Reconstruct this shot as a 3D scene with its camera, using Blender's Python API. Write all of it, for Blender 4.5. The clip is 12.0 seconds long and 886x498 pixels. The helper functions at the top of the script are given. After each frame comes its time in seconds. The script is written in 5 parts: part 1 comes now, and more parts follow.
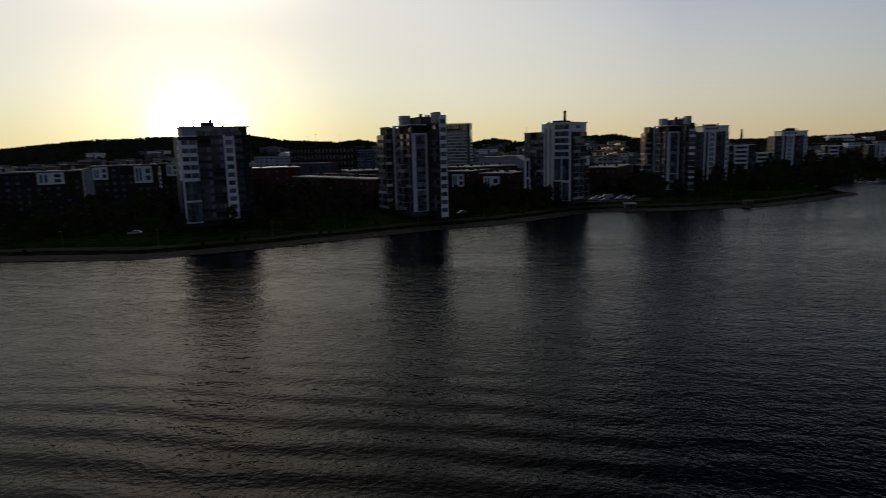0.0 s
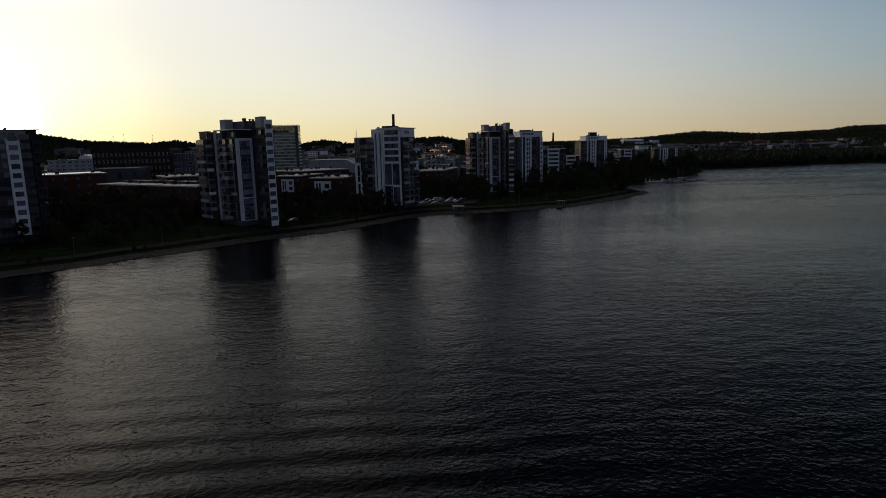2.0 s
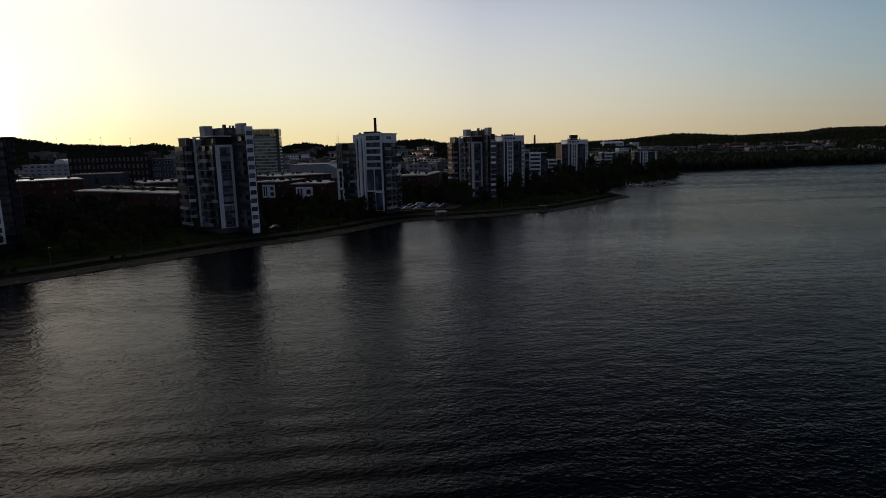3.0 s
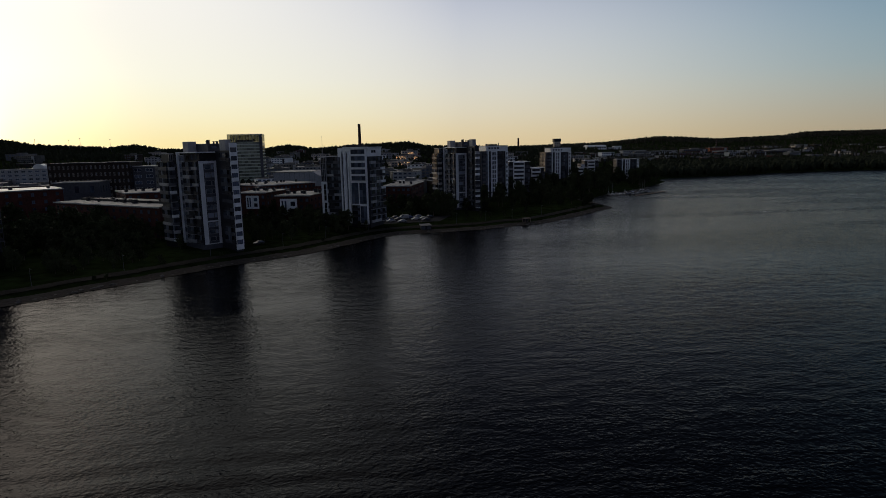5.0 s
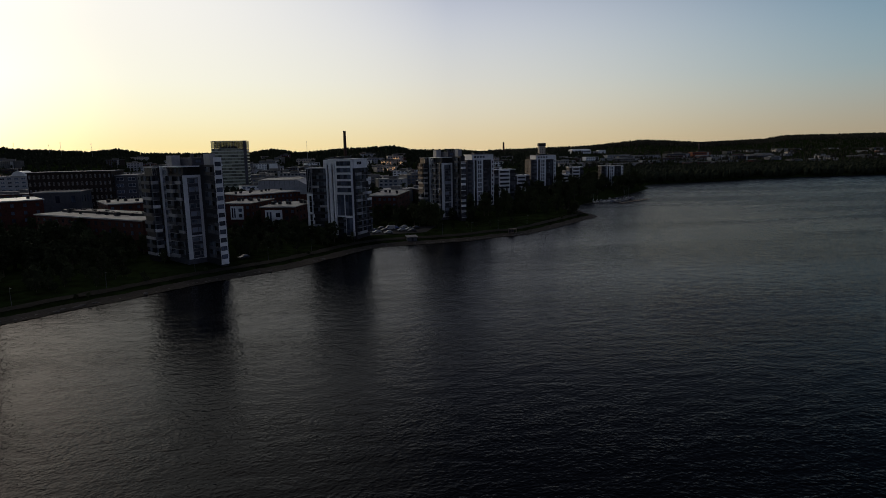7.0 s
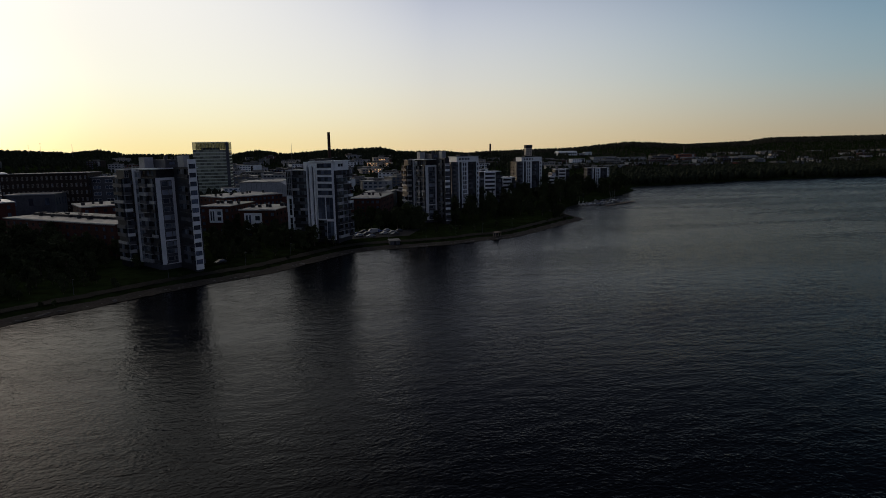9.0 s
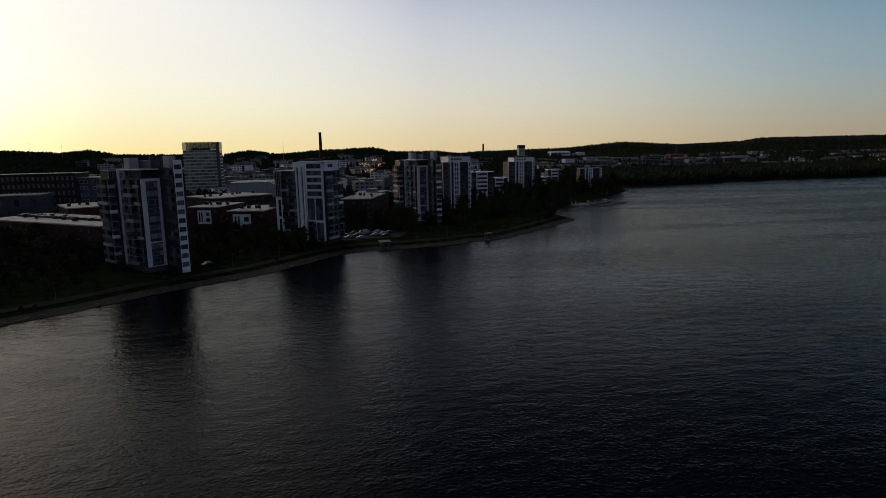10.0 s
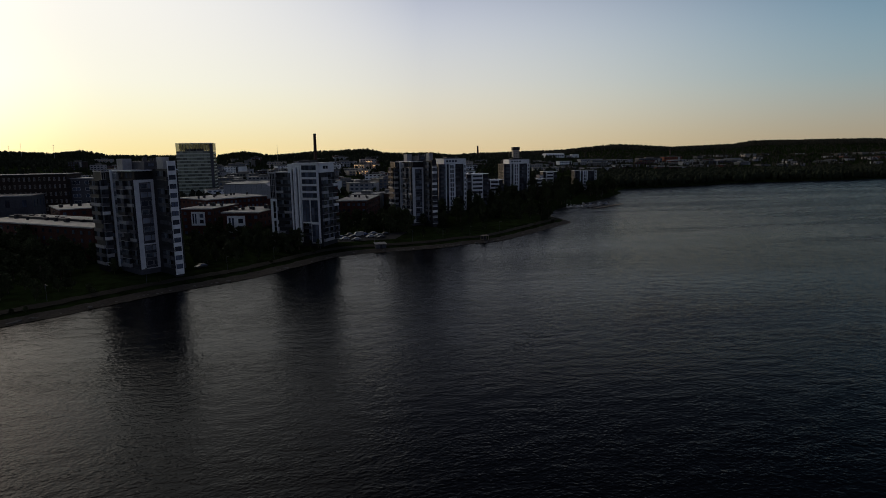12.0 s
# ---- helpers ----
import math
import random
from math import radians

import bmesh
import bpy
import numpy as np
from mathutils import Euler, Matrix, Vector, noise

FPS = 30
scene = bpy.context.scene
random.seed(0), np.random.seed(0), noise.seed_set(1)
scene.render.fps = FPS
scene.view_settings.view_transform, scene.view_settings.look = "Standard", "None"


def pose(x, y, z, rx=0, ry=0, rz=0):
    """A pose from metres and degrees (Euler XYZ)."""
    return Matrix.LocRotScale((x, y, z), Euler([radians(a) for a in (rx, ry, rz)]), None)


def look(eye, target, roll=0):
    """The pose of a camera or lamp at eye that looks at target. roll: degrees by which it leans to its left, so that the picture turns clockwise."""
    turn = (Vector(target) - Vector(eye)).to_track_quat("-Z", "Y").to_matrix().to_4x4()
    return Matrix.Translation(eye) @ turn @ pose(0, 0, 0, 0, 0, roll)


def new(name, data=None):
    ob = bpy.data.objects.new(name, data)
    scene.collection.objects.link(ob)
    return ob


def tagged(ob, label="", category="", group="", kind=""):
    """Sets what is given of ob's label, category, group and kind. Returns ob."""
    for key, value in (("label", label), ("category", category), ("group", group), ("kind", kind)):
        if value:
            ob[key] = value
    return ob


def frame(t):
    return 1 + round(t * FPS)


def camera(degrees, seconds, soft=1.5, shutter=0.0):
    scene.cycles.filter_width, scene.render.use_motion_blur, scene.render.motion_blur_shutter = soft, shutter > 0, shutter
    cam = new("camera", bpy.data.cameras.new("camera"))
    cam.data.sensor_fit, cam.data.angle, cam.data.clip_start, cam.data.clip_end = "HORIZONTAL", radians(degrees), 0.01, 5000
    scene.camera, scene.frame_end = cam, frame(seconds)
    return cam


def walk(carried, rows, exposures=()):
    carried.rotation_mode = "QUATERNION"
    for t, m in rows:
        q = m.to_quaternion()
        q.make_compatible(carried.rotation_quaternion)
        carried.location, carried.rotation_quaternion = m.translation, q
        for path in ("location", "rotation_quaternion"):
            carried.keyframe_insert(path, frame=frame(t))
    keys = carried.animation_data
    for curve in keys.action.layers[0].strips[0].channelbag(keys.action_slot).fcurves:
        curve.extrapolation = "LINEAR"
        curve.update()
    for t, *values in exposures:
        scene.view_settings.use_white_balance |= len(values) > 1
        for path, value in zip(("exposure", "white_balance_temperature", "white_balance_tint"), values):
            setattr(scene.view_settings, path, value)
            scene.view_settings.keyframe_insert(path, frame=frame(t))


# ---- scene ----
cam = camera(72.3, 12.0, soft=0.75, shutter=0.2)
PATH = [
    (0, (0.95, -0.863, 28.859), (0.493, 1.057, 28.534), -1.5),
    (0.1, (0.901, -0.796, 28.883), (0.527, 1.141, 28.556), -1.5),
    (0.2, (0.855, -0.731, 28.909), (0.546, 1.217, 28.580), -1.5),
    (0.3, (0.818, -0.670, 28.940), (0.563, 1.285, 28.609), -1.5),
    (0.4, (0.792, -0.615, 28.977), (0.580, 1.346, 28.645), -1.5),
    (0.5, (0.783, -0.567, 29.023), (0.611, 1.397, 28.689), -1.5),
    (1, (0.98, -0.426, 29.414), (0.944, 1.545, 29.077), -1.4),
    (1.5, (1.008, -0.338, 30.041), (1.041, 1.633, 29.704), -1.4),
    (2, (1.048, -0.3, 30.762), (1.128, 1.67, 30.426), -1.4),
    (2.5, (1.088, -0.144, 31.497), (1.199, 1.824, 31.163), -1.5),
    (3, (1.087, -0.027, 32.363), (1.224, 1.94, 32.032), -1.5),
    (5, (0.941, -0.272, 38.556), (1.131, 1.691, 38.224), -1.2),
    (5.5, (0.934, -0.245, 39.816), (1.137, 1.717, 39.486), -1.2),
    (6, (0.916, -0.193, 41.209), (1.129, 1.769, 40.882), -1.2),
    (6.5, (0.907, -0.018, 42.271), (1.133, 1.943, 41.946), -1.2),
    (7, (0.838, 0.337, 42.672), (1.075, 2.296, 42.347), -1.2),
    (9, (3.388, 5.358, 42.853), (3.666, 7.312, 42.532), -1.1),
    (9.5, (4.331, 6.796, 42.876), (4.618, 8.749, 42.556), -1.1),
    (10, (4.875, 7.971, 42.913), (5.174, 9.922, 42.592), -1.1),
    (10.5, (4.689, 8.583, 42.923), (5.003, 10.532, 42.603), -1.0),
    (11, (4.749, 8.904, 42.925), (5.069, 10.852, 42.607), -1.0),
    (11.5, (4.679, 9.09, 42.944), (5.006, 11.038, 42.627), -0.9),
    (12, (4.247, 9.325, 43.022), (4.566, 11.274, 42.706), -0.9),
]
walk(cam, [(t, look(eye, target, roll)) for t, eye, target, roll in PATH], [(0.0, -0.28), (1.0, -0.16), (2.5, -0.05), (5.0, 0.0), (12.0, 0.02)])

# ---- world, sun, exposure ----
SUN_LEFT, SUN_UP = 34.6, 1.9          # degrees left of +y, degrees over the horizon
scene.view_settings.exposure = 0.0
world = bpy.data.worlds.new("dusk_sky")
scene.world = world
world.use_nodes = True
wn, wl = world.node_tree.nodes, world.node_tree.links
sky = wn.new("ShaderNodeTexSky")
sky.sky_type = "NISHITA"
sky.sun_disc = False
sky.sun_elevation = radians(SUN_UP)
sky.sun_rotation = radians(-SUN_LEFT)
sky.air_density, sky.dust_density, sky.ozone_density = 1.0, 0.6, 1.5
def world_math(operation, one, two):
    node = wn.new("ShaderNodeMath")
    node.operation = operation
    for socket, value in zip(node.inputs, (one, two)):
        if isinstance(value, (int, float)):
            socket.default_value = value
        else:
            wl.new(value, socket)
    return node.outputs[0]


def world_range(value, low, high, to_low=0.0, to_high=1.0, smooth=False):
    node = wn.new("ShaderNodeMapRange")
    node.interpolation_type = "SMOOTHSTEP" if smooth else "LINEAR"
    for key, number in (("From Min", low), ("From Max", high), ("To Min", to_low), ("To Max", to_high)):
        node.inputs[key].default_value = number
    wl.new(value, node.inputs["Value"])
    return node.outputs["Result"]


def world_mix(factor, one, two, blend="MIX"):
    node = wn.new("ShaderNodeMix")
    node.data_type, node.blend_type, node.clamp_factor = "RGBA", blend, False
    for socket, value in ((node.inputs[0], factor), (node.inputs[6], one), (node.inputs[7], two)):
        if isinstance(value, (int, float, tuple)):
            socket.default_value = value
        else:
            wl.new(value, socket)
    return node.outputs[2]


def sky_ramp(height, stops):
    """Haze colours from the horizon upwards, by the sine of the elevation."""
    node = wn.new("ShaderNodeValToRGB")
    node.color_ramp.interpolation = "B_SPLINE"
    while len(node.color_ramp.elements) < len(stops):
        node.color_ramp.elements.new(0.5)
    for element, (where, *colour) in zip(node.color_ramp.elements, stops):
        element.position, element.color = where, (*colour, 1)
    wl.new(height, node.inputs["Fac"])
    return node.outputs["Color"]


way, split = wn.new("ShaderNodeTexCoord"), wn.new("ShaderNodeSeparateXYZ")
wl.new(way.outputs["Generated"], split.inputs["Vector"])
up = split.outputs["Z"]
toward = wn.new("ShaderNodeVectorMath")
toward.operation = "DOT_PRODUCT"
toward.inputs[1].default_value = (-math.sin(radians(SUN_LEFT)), math.cos(radians(SUN_LEFT)), 0)
wl.new(way.outputs["Generated"], toward.inputs[0])
level = world_math("SQRT", world_math("MAXIMUM", world_math("SUBTRACT", 1.0, world_math("MULTIPLY", up, up)), 0.01), 0.0)
bearing = world_math("DIVIDE", toward.outputs["Value"], level)
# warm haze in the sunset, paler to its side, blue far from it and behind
# stops above the view: raised sunward, lowered elsewhere, to balance the water's reflection
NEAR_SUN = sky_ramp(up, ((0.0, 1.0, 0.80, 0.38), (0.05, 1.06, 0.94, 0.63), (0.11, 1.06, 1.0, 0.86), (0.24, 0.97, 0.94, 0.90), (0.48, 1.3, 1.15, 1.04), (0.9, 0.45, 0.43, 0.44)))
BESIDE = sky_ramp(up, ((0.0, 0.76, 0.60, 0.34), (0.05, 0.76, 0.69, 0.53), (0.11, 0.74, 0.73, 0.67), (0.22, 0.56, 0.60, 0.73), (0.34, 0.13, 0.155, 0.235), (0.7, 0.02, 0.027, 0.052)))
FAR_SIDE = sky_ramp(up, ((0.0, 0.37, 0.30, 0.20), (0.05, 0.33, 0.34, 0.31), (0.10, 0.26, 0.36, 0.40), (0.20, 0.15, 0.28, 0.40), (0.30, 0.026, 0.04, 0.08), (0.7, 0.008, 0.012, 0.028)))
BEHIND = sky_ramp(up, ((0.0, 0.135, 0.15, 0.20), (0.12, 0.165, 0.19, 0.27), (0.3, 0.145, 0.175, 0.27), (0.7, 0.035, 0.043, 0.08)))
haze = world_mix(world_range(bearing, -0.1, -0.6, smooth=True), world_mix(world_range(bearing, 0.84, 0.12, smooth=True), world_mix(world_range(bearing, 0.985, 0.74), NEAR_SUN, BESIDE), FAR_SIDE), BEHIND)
# the clear sky above, its glow levelled off as c / (c + 2.7)
lift, ratio = wn.new("ShaderNodeVectorMath"), wn.new("ShaderNodeVectorMath")
lift.operation, ratio.operation = "ADD", "DIVIDE"
lift.inputs[1].default_value = (2.7, 2.7, 2.7)
wl.new(sky.outputs["Color"], lift.inputs[0])
wl.new(sky.outputs["Color"], ratio.inputs[0]), wl.new(lift.outputs[0], ratio.inputs[1])
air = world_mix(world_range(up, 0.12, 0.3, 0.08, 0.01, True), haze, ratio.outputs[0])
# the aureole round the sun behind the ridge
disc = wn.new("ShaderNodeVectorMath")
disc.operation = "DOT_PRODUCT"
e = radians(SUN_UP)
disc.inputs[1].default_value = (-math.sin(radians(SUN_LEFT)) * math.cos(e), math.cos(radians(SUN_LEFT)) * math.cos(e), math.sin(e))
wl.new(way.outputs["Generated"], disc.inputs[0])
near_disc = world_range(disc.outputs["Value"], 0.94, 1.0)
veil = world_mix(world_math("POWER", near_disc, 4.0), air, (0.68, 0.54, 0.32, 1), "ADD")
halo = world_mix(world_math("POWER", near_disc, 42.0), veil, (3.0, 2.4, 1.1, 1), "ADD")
# added glow column over the sun, above the view, to brighten the water
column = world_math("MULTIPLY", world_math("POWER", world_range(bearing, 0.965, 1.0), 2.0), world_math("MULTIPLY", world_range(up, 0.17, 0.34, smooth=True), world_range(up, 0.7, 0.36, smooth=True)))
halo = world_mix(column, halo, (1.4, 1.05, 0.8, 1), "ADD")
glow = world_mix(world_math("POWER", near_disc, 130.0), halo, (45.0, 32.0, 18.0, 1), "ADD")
wn["Background"].inputs["Strength"].default_value = 1.0
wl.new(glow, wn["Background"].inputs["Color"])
sun = new("sun", bpy.data.lights.new("sun", "SUN"))
sun.data.energy, sun.data.angle, sun.data.color = 0.2, radians(0.5), (1.0, 0.62, 0.32)
a, e = radians(SUN_LEFT), radians(SUN_UP)
sun_dir = Vector((-math.sin(a) * math.cos(e), math.cos(a) * math.cos(e), math.sin(e)))
sun.matrix_basis = look(sun_dir * 500, (0, 0, 0))


# ---- materials ----
def material(name, colour, rough=0.6, metal=0.0, spread=0.25, grain=2.0, bump=0.0, bump_scale=8.0, second=None, random_by=0.0, spec=0.5, per_island=False):
    m = bpy.data.materials.new(name)
    m.use_nodes = True
    n, l = m.node_tree.nodes, m.node_tree.links
    p = n["Principled BSDF"]
    p.inputs["Roughness"].default_value, p.inputs["Metallic"].default_value = rough, metal
    p.inputs["Specular IOR Level"].default_value = spec
    geo = n.new("ShaderNodeNewGeometry")
    big, small = n.new("ShaderNodeTexNoise"), n.new("ShaderNodeTexNoise")
    for node, scale in ((big, grain * 0.12), (small, grain)):
        node.inputs["Scale"].default_value, node.inputs["Detail"].default_value = scale, 4
        l.new(geo.outputs["Position"], node.inputs["Vector"])
    add = n.new("ShaderNodeMath")
    l.new(big.outputs["Fac"], add.inputs[0]), l.new(small.outputs["Fac"], add.inputs[1])
    half = n.new("ShaderNodeMath")
    half.operation = "MULTIPLY"
    half.inputs[1].default_value = 0.5
    l.new(add.outputs[0], half.inputs[0])
    value = half
    if random_by:
        mul, plus = n.new("ShaderNodeMath"), n.new("ShaderNodeMath")
        chance = geo.outputs["Random Per Island"] if per_island else n.new("ShaderNodeObjectInfo").outputs["Random"]
        mul.operation, mul.inputs[1].default_value = "MULTIPLY_ADD", random_by
        mul.inputs[2].default_value = -random_by / 2
        l.new(chance, mul.inputs[0])
        l.new(half.outputs[0], plus.inputs[0]), l.new(mul.outputs[0], plus.inputs[1])
        value = plus
    ramp = n.new("ShaderNodeValToRGB")
    dark = tuple(c * (1 - spread) for c in colour)
    light = second or tuple(min(1, c * (1 + spread)) for c in colour)
    ramp.color_ramp.elements[0].position, ramp.color_ramp.elements[1].position = 0.36, 0.64
    ramp.color_ramp.elements[0].color, ramp.color_ramp.elements[1].color = (*dark, 1), (*light, 1)
    l.new(value.outputs[0], ramp.inputs["Fac"]), l.new(ramp.outputs["Color"], p.inputs["Base Color"])
    if bump:
        tex, b = n.new("ShaderNodeTexNoise"), n.new("ShaderNodeBump")
        tex.inputs["Scale"].default_value, tex.inputs["Detail"].default_value = bump_scale, 5
        l.new(geo.outputs["Position"], tex.inputs["Vector"])
        b.inputs["Strength"].default_value, b.inputs["Distance"].default_value = bump, 0.3
        l.new(tex.outputs["Fac"], b.inputs["Height"]), l.new(b.outputs["Normal"], p.inputs["Normal"])
    return m


WHITE = material("white_render", (0.72, 0.73, 0.74), 0.7, spread=0.14, grain=0.8, bump=0.05, bump_scale=3.0, spec=0.3)
GREY = material("grey_render", (0.30, 0.30, 0.31), 0.7, spread=0.2, grain=0.8, spec=0.3)
DARK = material("dark_cladding", (0.026, 0.026, 0.031), 0.6, spread=0.35, grain=1.0, spec=0.2)
SLATE = material("slate_cladding", (0.066, 0.067, 0.08), 0.6, spread=0.3, grain=1.0, spec=0.25)
PALE = material("pale_green_panel", (0.42, 0.45, 0.38), 0.4, spread=0.15, grain=0.6)
BRICK = material("red_brick", (0.07, 0.024, 0.018), 0.85, spread=0.4, grain=1.5, bump=0.2, spec=0.2)
CONCRETE = material("weathered_concrete", (0.14, 0.135, 0.13), 0.8, spread=0.35, grain=0.3, spec=0.2)
DARKBRICK = material("dark_brick", (0.034, 0.024, 0.021), 0.85, spread=0.35, grain=1.5, bump=0.2, spec=0.15)
TAN = material("tan_render", (0.42, 0.36, 0.30), 0.7, spread=0.15, grain=0.8)
ROOF = material("pale_roof_sheet", (0.125, 0.118, 0.115), 0.6, spread=0.55, grain=0.5, spec=0.4)
WHITE_SHEET = material("white_roof_sheet", (0.6, 0.6, 0.6), 0.35, spread=0.15, grain=0.5, spec=0.7)
DARKROOF = material("dark_roof_felt", (0.10, 0.10, 0.105), 0.8, spread=0.3, grain=0.5)
# the pale second tone paints reflected sky into some of the panes
BAYGLASS = material("bay_window_glass", (0.09, 0.105, 0.135), 0.1, spread=0.5, grain=0.4, random_by=0.9, spec=0.6, second=(0.30, 0.335, 0.41))
GLASS = material("window_glass", (0.06, 0.075, 0.11), 0.06, spread=0.6, grain=0.3, random_by=0.5, spec=0.5)
BALCONY_GLASS = material("balcony_glass", (0.024, 0.028, 0.037), 0.1, spread=0.5, grain=0.25, random_by=0.9, spec=0.6, per_island=True, second=(0.12, 0.135, 0.165))
FIELD_GLASS = material("field_glass", (0.06, 0.075, 0.105), 0.08, spread=0.4, grain=0.4, random_by=0.35, spec=0.6, second=(0.14, 0.165, 0.22))
OFFICE_GLASS = material("office_glass", (0.13, 0.145, 0.115), 0.15, spread=0.35, grain=0.15, random_by=0.5, spec=0.6, second=(0.24, 0.26, 0.20))
CLEAR = bpy.data.materials.new("clear_glass")
CLEAR.use_nodes = True
for key, value in (("Base Color", (0.2, 0.21, 0.2, 1)), ("Roughness", 0.03), ("IOR", 1.1), ("Transmission Weight", 1.0)):
    CLEAR.node_tree.nodes["Principled BSDF"].inputs[key].default_value = value
METAL = material("grey_metal", (0.3, 0.3, 0.31), 0.4, 0.8, spread=0.2)
TIMBER = material("weathered_timber", (0.20, 0.15, 0.11), 0.8, spread=0.3, grain=3)
CHIMNEY_BRICK = material("sooty_brick", (0.06, 0.034, 0.028), 0.85, spread=0.3, grain=1.0, spec=0.2)
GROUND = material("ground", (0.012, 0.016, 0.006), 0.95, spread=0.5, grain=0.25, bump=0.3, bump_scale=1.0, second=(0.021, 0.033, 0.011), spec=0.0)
SHORE = material("gravel_shore", (0.042, 0.036, 0.03), 0.9, spread=0.4, grain=1.2, bump=0.5, bump_scale=3.0, spec=0.1)
PATH_GRAVEL = material("path_gravel", (0.026, 0.024, 0.019), 0.9, spread=0.3, grain=1.0, bump=0.3, bump_scale=4.0, spec=0.05)
STONE = material("granite", (0.10, 0.095, 0.09), 0.85, spread=0.4, grain=3.0, bump=0.3, spec=0.1)
ASPHALT = material("asphalt", (0.028, 0.028, 0.03), 0.85, spread=0.3, grain=1.0, spec=0.05)
LEAF = material("leaves", (0.038, 0.046, 0.020), 0.75, spread=0.45, grain=1.5, random_by=0.3, spec=0.08)
# emission that stands in for sunlight glinting off far windows
SUN_GLINT = material("sun_glint", (0.8, 0.5, 0.3), 0.5)
SUN_GLINT.node_tree.nodes["Principled BSDF"].inputs["Emission Color"].default_value = (1.0, 0.55, 0.24, 1)
SUN_GLINT.node_tree.nodes["Principled BSDF"].inputs["Emission Strength"].default_value = 1.1
WOODS = material("mixed_woods", (0.034, 0.033, 0.024), 0.85, spread=0.5, grain=0.08, spec=0.05)
CONIFER = material("conifer_needles", (0.024, 0.028, 0.016), 0.85, spread=0.4, grain=0.2, spec=0.05)
BARK = material("bark", (0.09, 0.07, 0.055), 0.9, spread=0.3, grain=4, spec=0.1)
PAINTS = [material("car_paint_" + k, c, 0.4, 0.0, spread=0.05, spec=0.3) for k, c in (("white", (0.28, 0.28, 0.28)), ("silver", (0.2, 0.205, 0.21)), ("black", (0.02, 0.02, 0.025)), ("red", (0.3, 0.03, 0.03)), ("blue", (0.04, 0.07, 0.2)))]
TYRE = material("tyre_rubber", (0.02, 0.02, 0.02), 0.9)


def water_material():
    m = bpy.data.materials.new("lake_water")
    m.use_nodes = True
    n, l = m.node_tree.nodes, m.node_tree.links
    p = n["Principled BSDF"]
    p.inputs["Base Color"].default_value = (0.002, 0.0026, 0.0042, 1)
    p.inputs["IOR"].default_value = 1.095
    p.inputs["Specular Tint"].default_value = (0.82, 0.87, 1.0, 1)
    geo = n.new("ShaderNodeNewGeometry")

    def ranged(value, low, high, to_low, to_high):
        node = n.new("ShaderNodeMapRange")
        node.interpolation_type = "SMOOTHSTEP"
        for key, number in (("From Min", low), ("From Max", high), ("To Min", to_low), ("To Max", to_high)):
            node.inputs[key].default_value = number
        l.new(value, node.inputs["Value"])
        return node.outputs["Result"]

    def noise_at(scale, stretch, turn, detail):
        mapping, tex = n.new("ShaderNodeMapping"), n.new("ShaderNodeTexNoise")
        mapping.inputs["Rotation"].default_value, mapping.inputs["Scale"].default_value = (0, 0, radians(turn)), (1 / stretch, 1, 1)
        tex.inputs["Scale"].default_value, tex.inputs["Detail"].default_value = scale, detail
        l.new(geo.outputs["Position"], mapping.inputs["Vector"]), l.new(mapping.outputs["Vector"], tex.inputs["Vector"])
        return tex.outputs["Fac"]

    def distance_to(place):
        gap = n.new("ShaderNodeVectorMath")
        gap.operation, gap.inputs[1].default_value = "DISTANCE", place
        l.new(geo.outputs["Position"], gap.inputs[0])
        return gap.outputs["Value"]

    def product(one, two):
        node = n.new("ShaderNodeMath")
        node.operation = "MULTIPLY"
        l.new(one, node.inputs[0]), l.new(two, node.inputs[1])
        return node.outputs[0]

    # calm in the lee of the towers, ruffled on the open lake, with wind lanes in between
    open_lake = ranged(distance_to((-60, 110, 0)), 150, 480, 0.85, 3.1)
    lanes = ranged(noise_at(0.03, 7.0, 8, 3), 0.35, 0.65, 0.75, 1.2)
    gusts = ranged(noise_at(0.3, 2.0, 4, 4), 0.36, 0.64, 0.82, 1.18)
    wind = product(product(open_lake, lanes), gusts)
    l.new(ranged(wind, 0.5, 3.6, 0.07, 0.3), p.inputs["Roughness"])
    last = None
    for scale, stretch, turn, detail, height in ((0.22, 1.8, 14, 2.5, 0.075), (0.7, 1.3, -6, 1.5, 0.11), (1.7, 1.2, -12, 2.0, 0.13), (4.2, 1.2, 25, 1.0, 0.012)):
        b = n.new("ShaderNodeBump")
        b.inputs["Strength"].default_value, b.inputs["Distance"].default_value = 1.0, height
        l.new(product(noise_at(scale, stretch, turn, detail), wind), b.inputs["Height"])
        if last:
            l.new(last.outputs["Normal"], b.inputs["Normal"])
        last = b
    # a boat's old wake: long low swell that dies away over the lake
    mapping, wave, b = n.new("ShaderNodeMapping"), n.new("ShaderNodeTexWave"), n.new("ShaderNodeBump")
    mapping.inputs["Rotation"].default_value = (0, 0, radians(-4))
    l.new(geo.outputs["Position"], mapping.inputs["Vector"]), l.new(mapping.outputs["Vector"], wave.inputs["Vector"])
    wave.bands_direction = "Y"
    for key, value in (("Scale", 0.056), ("Distortion", 5.0), ("Detail", 2.0), ("Detail Scale", 0.4)):
        wave.inputs[key].default_value = value
    fade = ranged(distance_to((-25, 12, 0)), 44, 72, 1.0, 0.0)
    b.inputs["Strength"].default_value, b.inputs["Distance"].default_value = 1.0, 0.2
    l.new(product(wave.outputs["Fac"], fade), b.inputs["Height"]), l.new(last.outputs["Normal"], b.inputs["Normal"])
    l.new(b.outputs["Normal"], p.inputs["Normal"])
    return m


WATER = water_material()


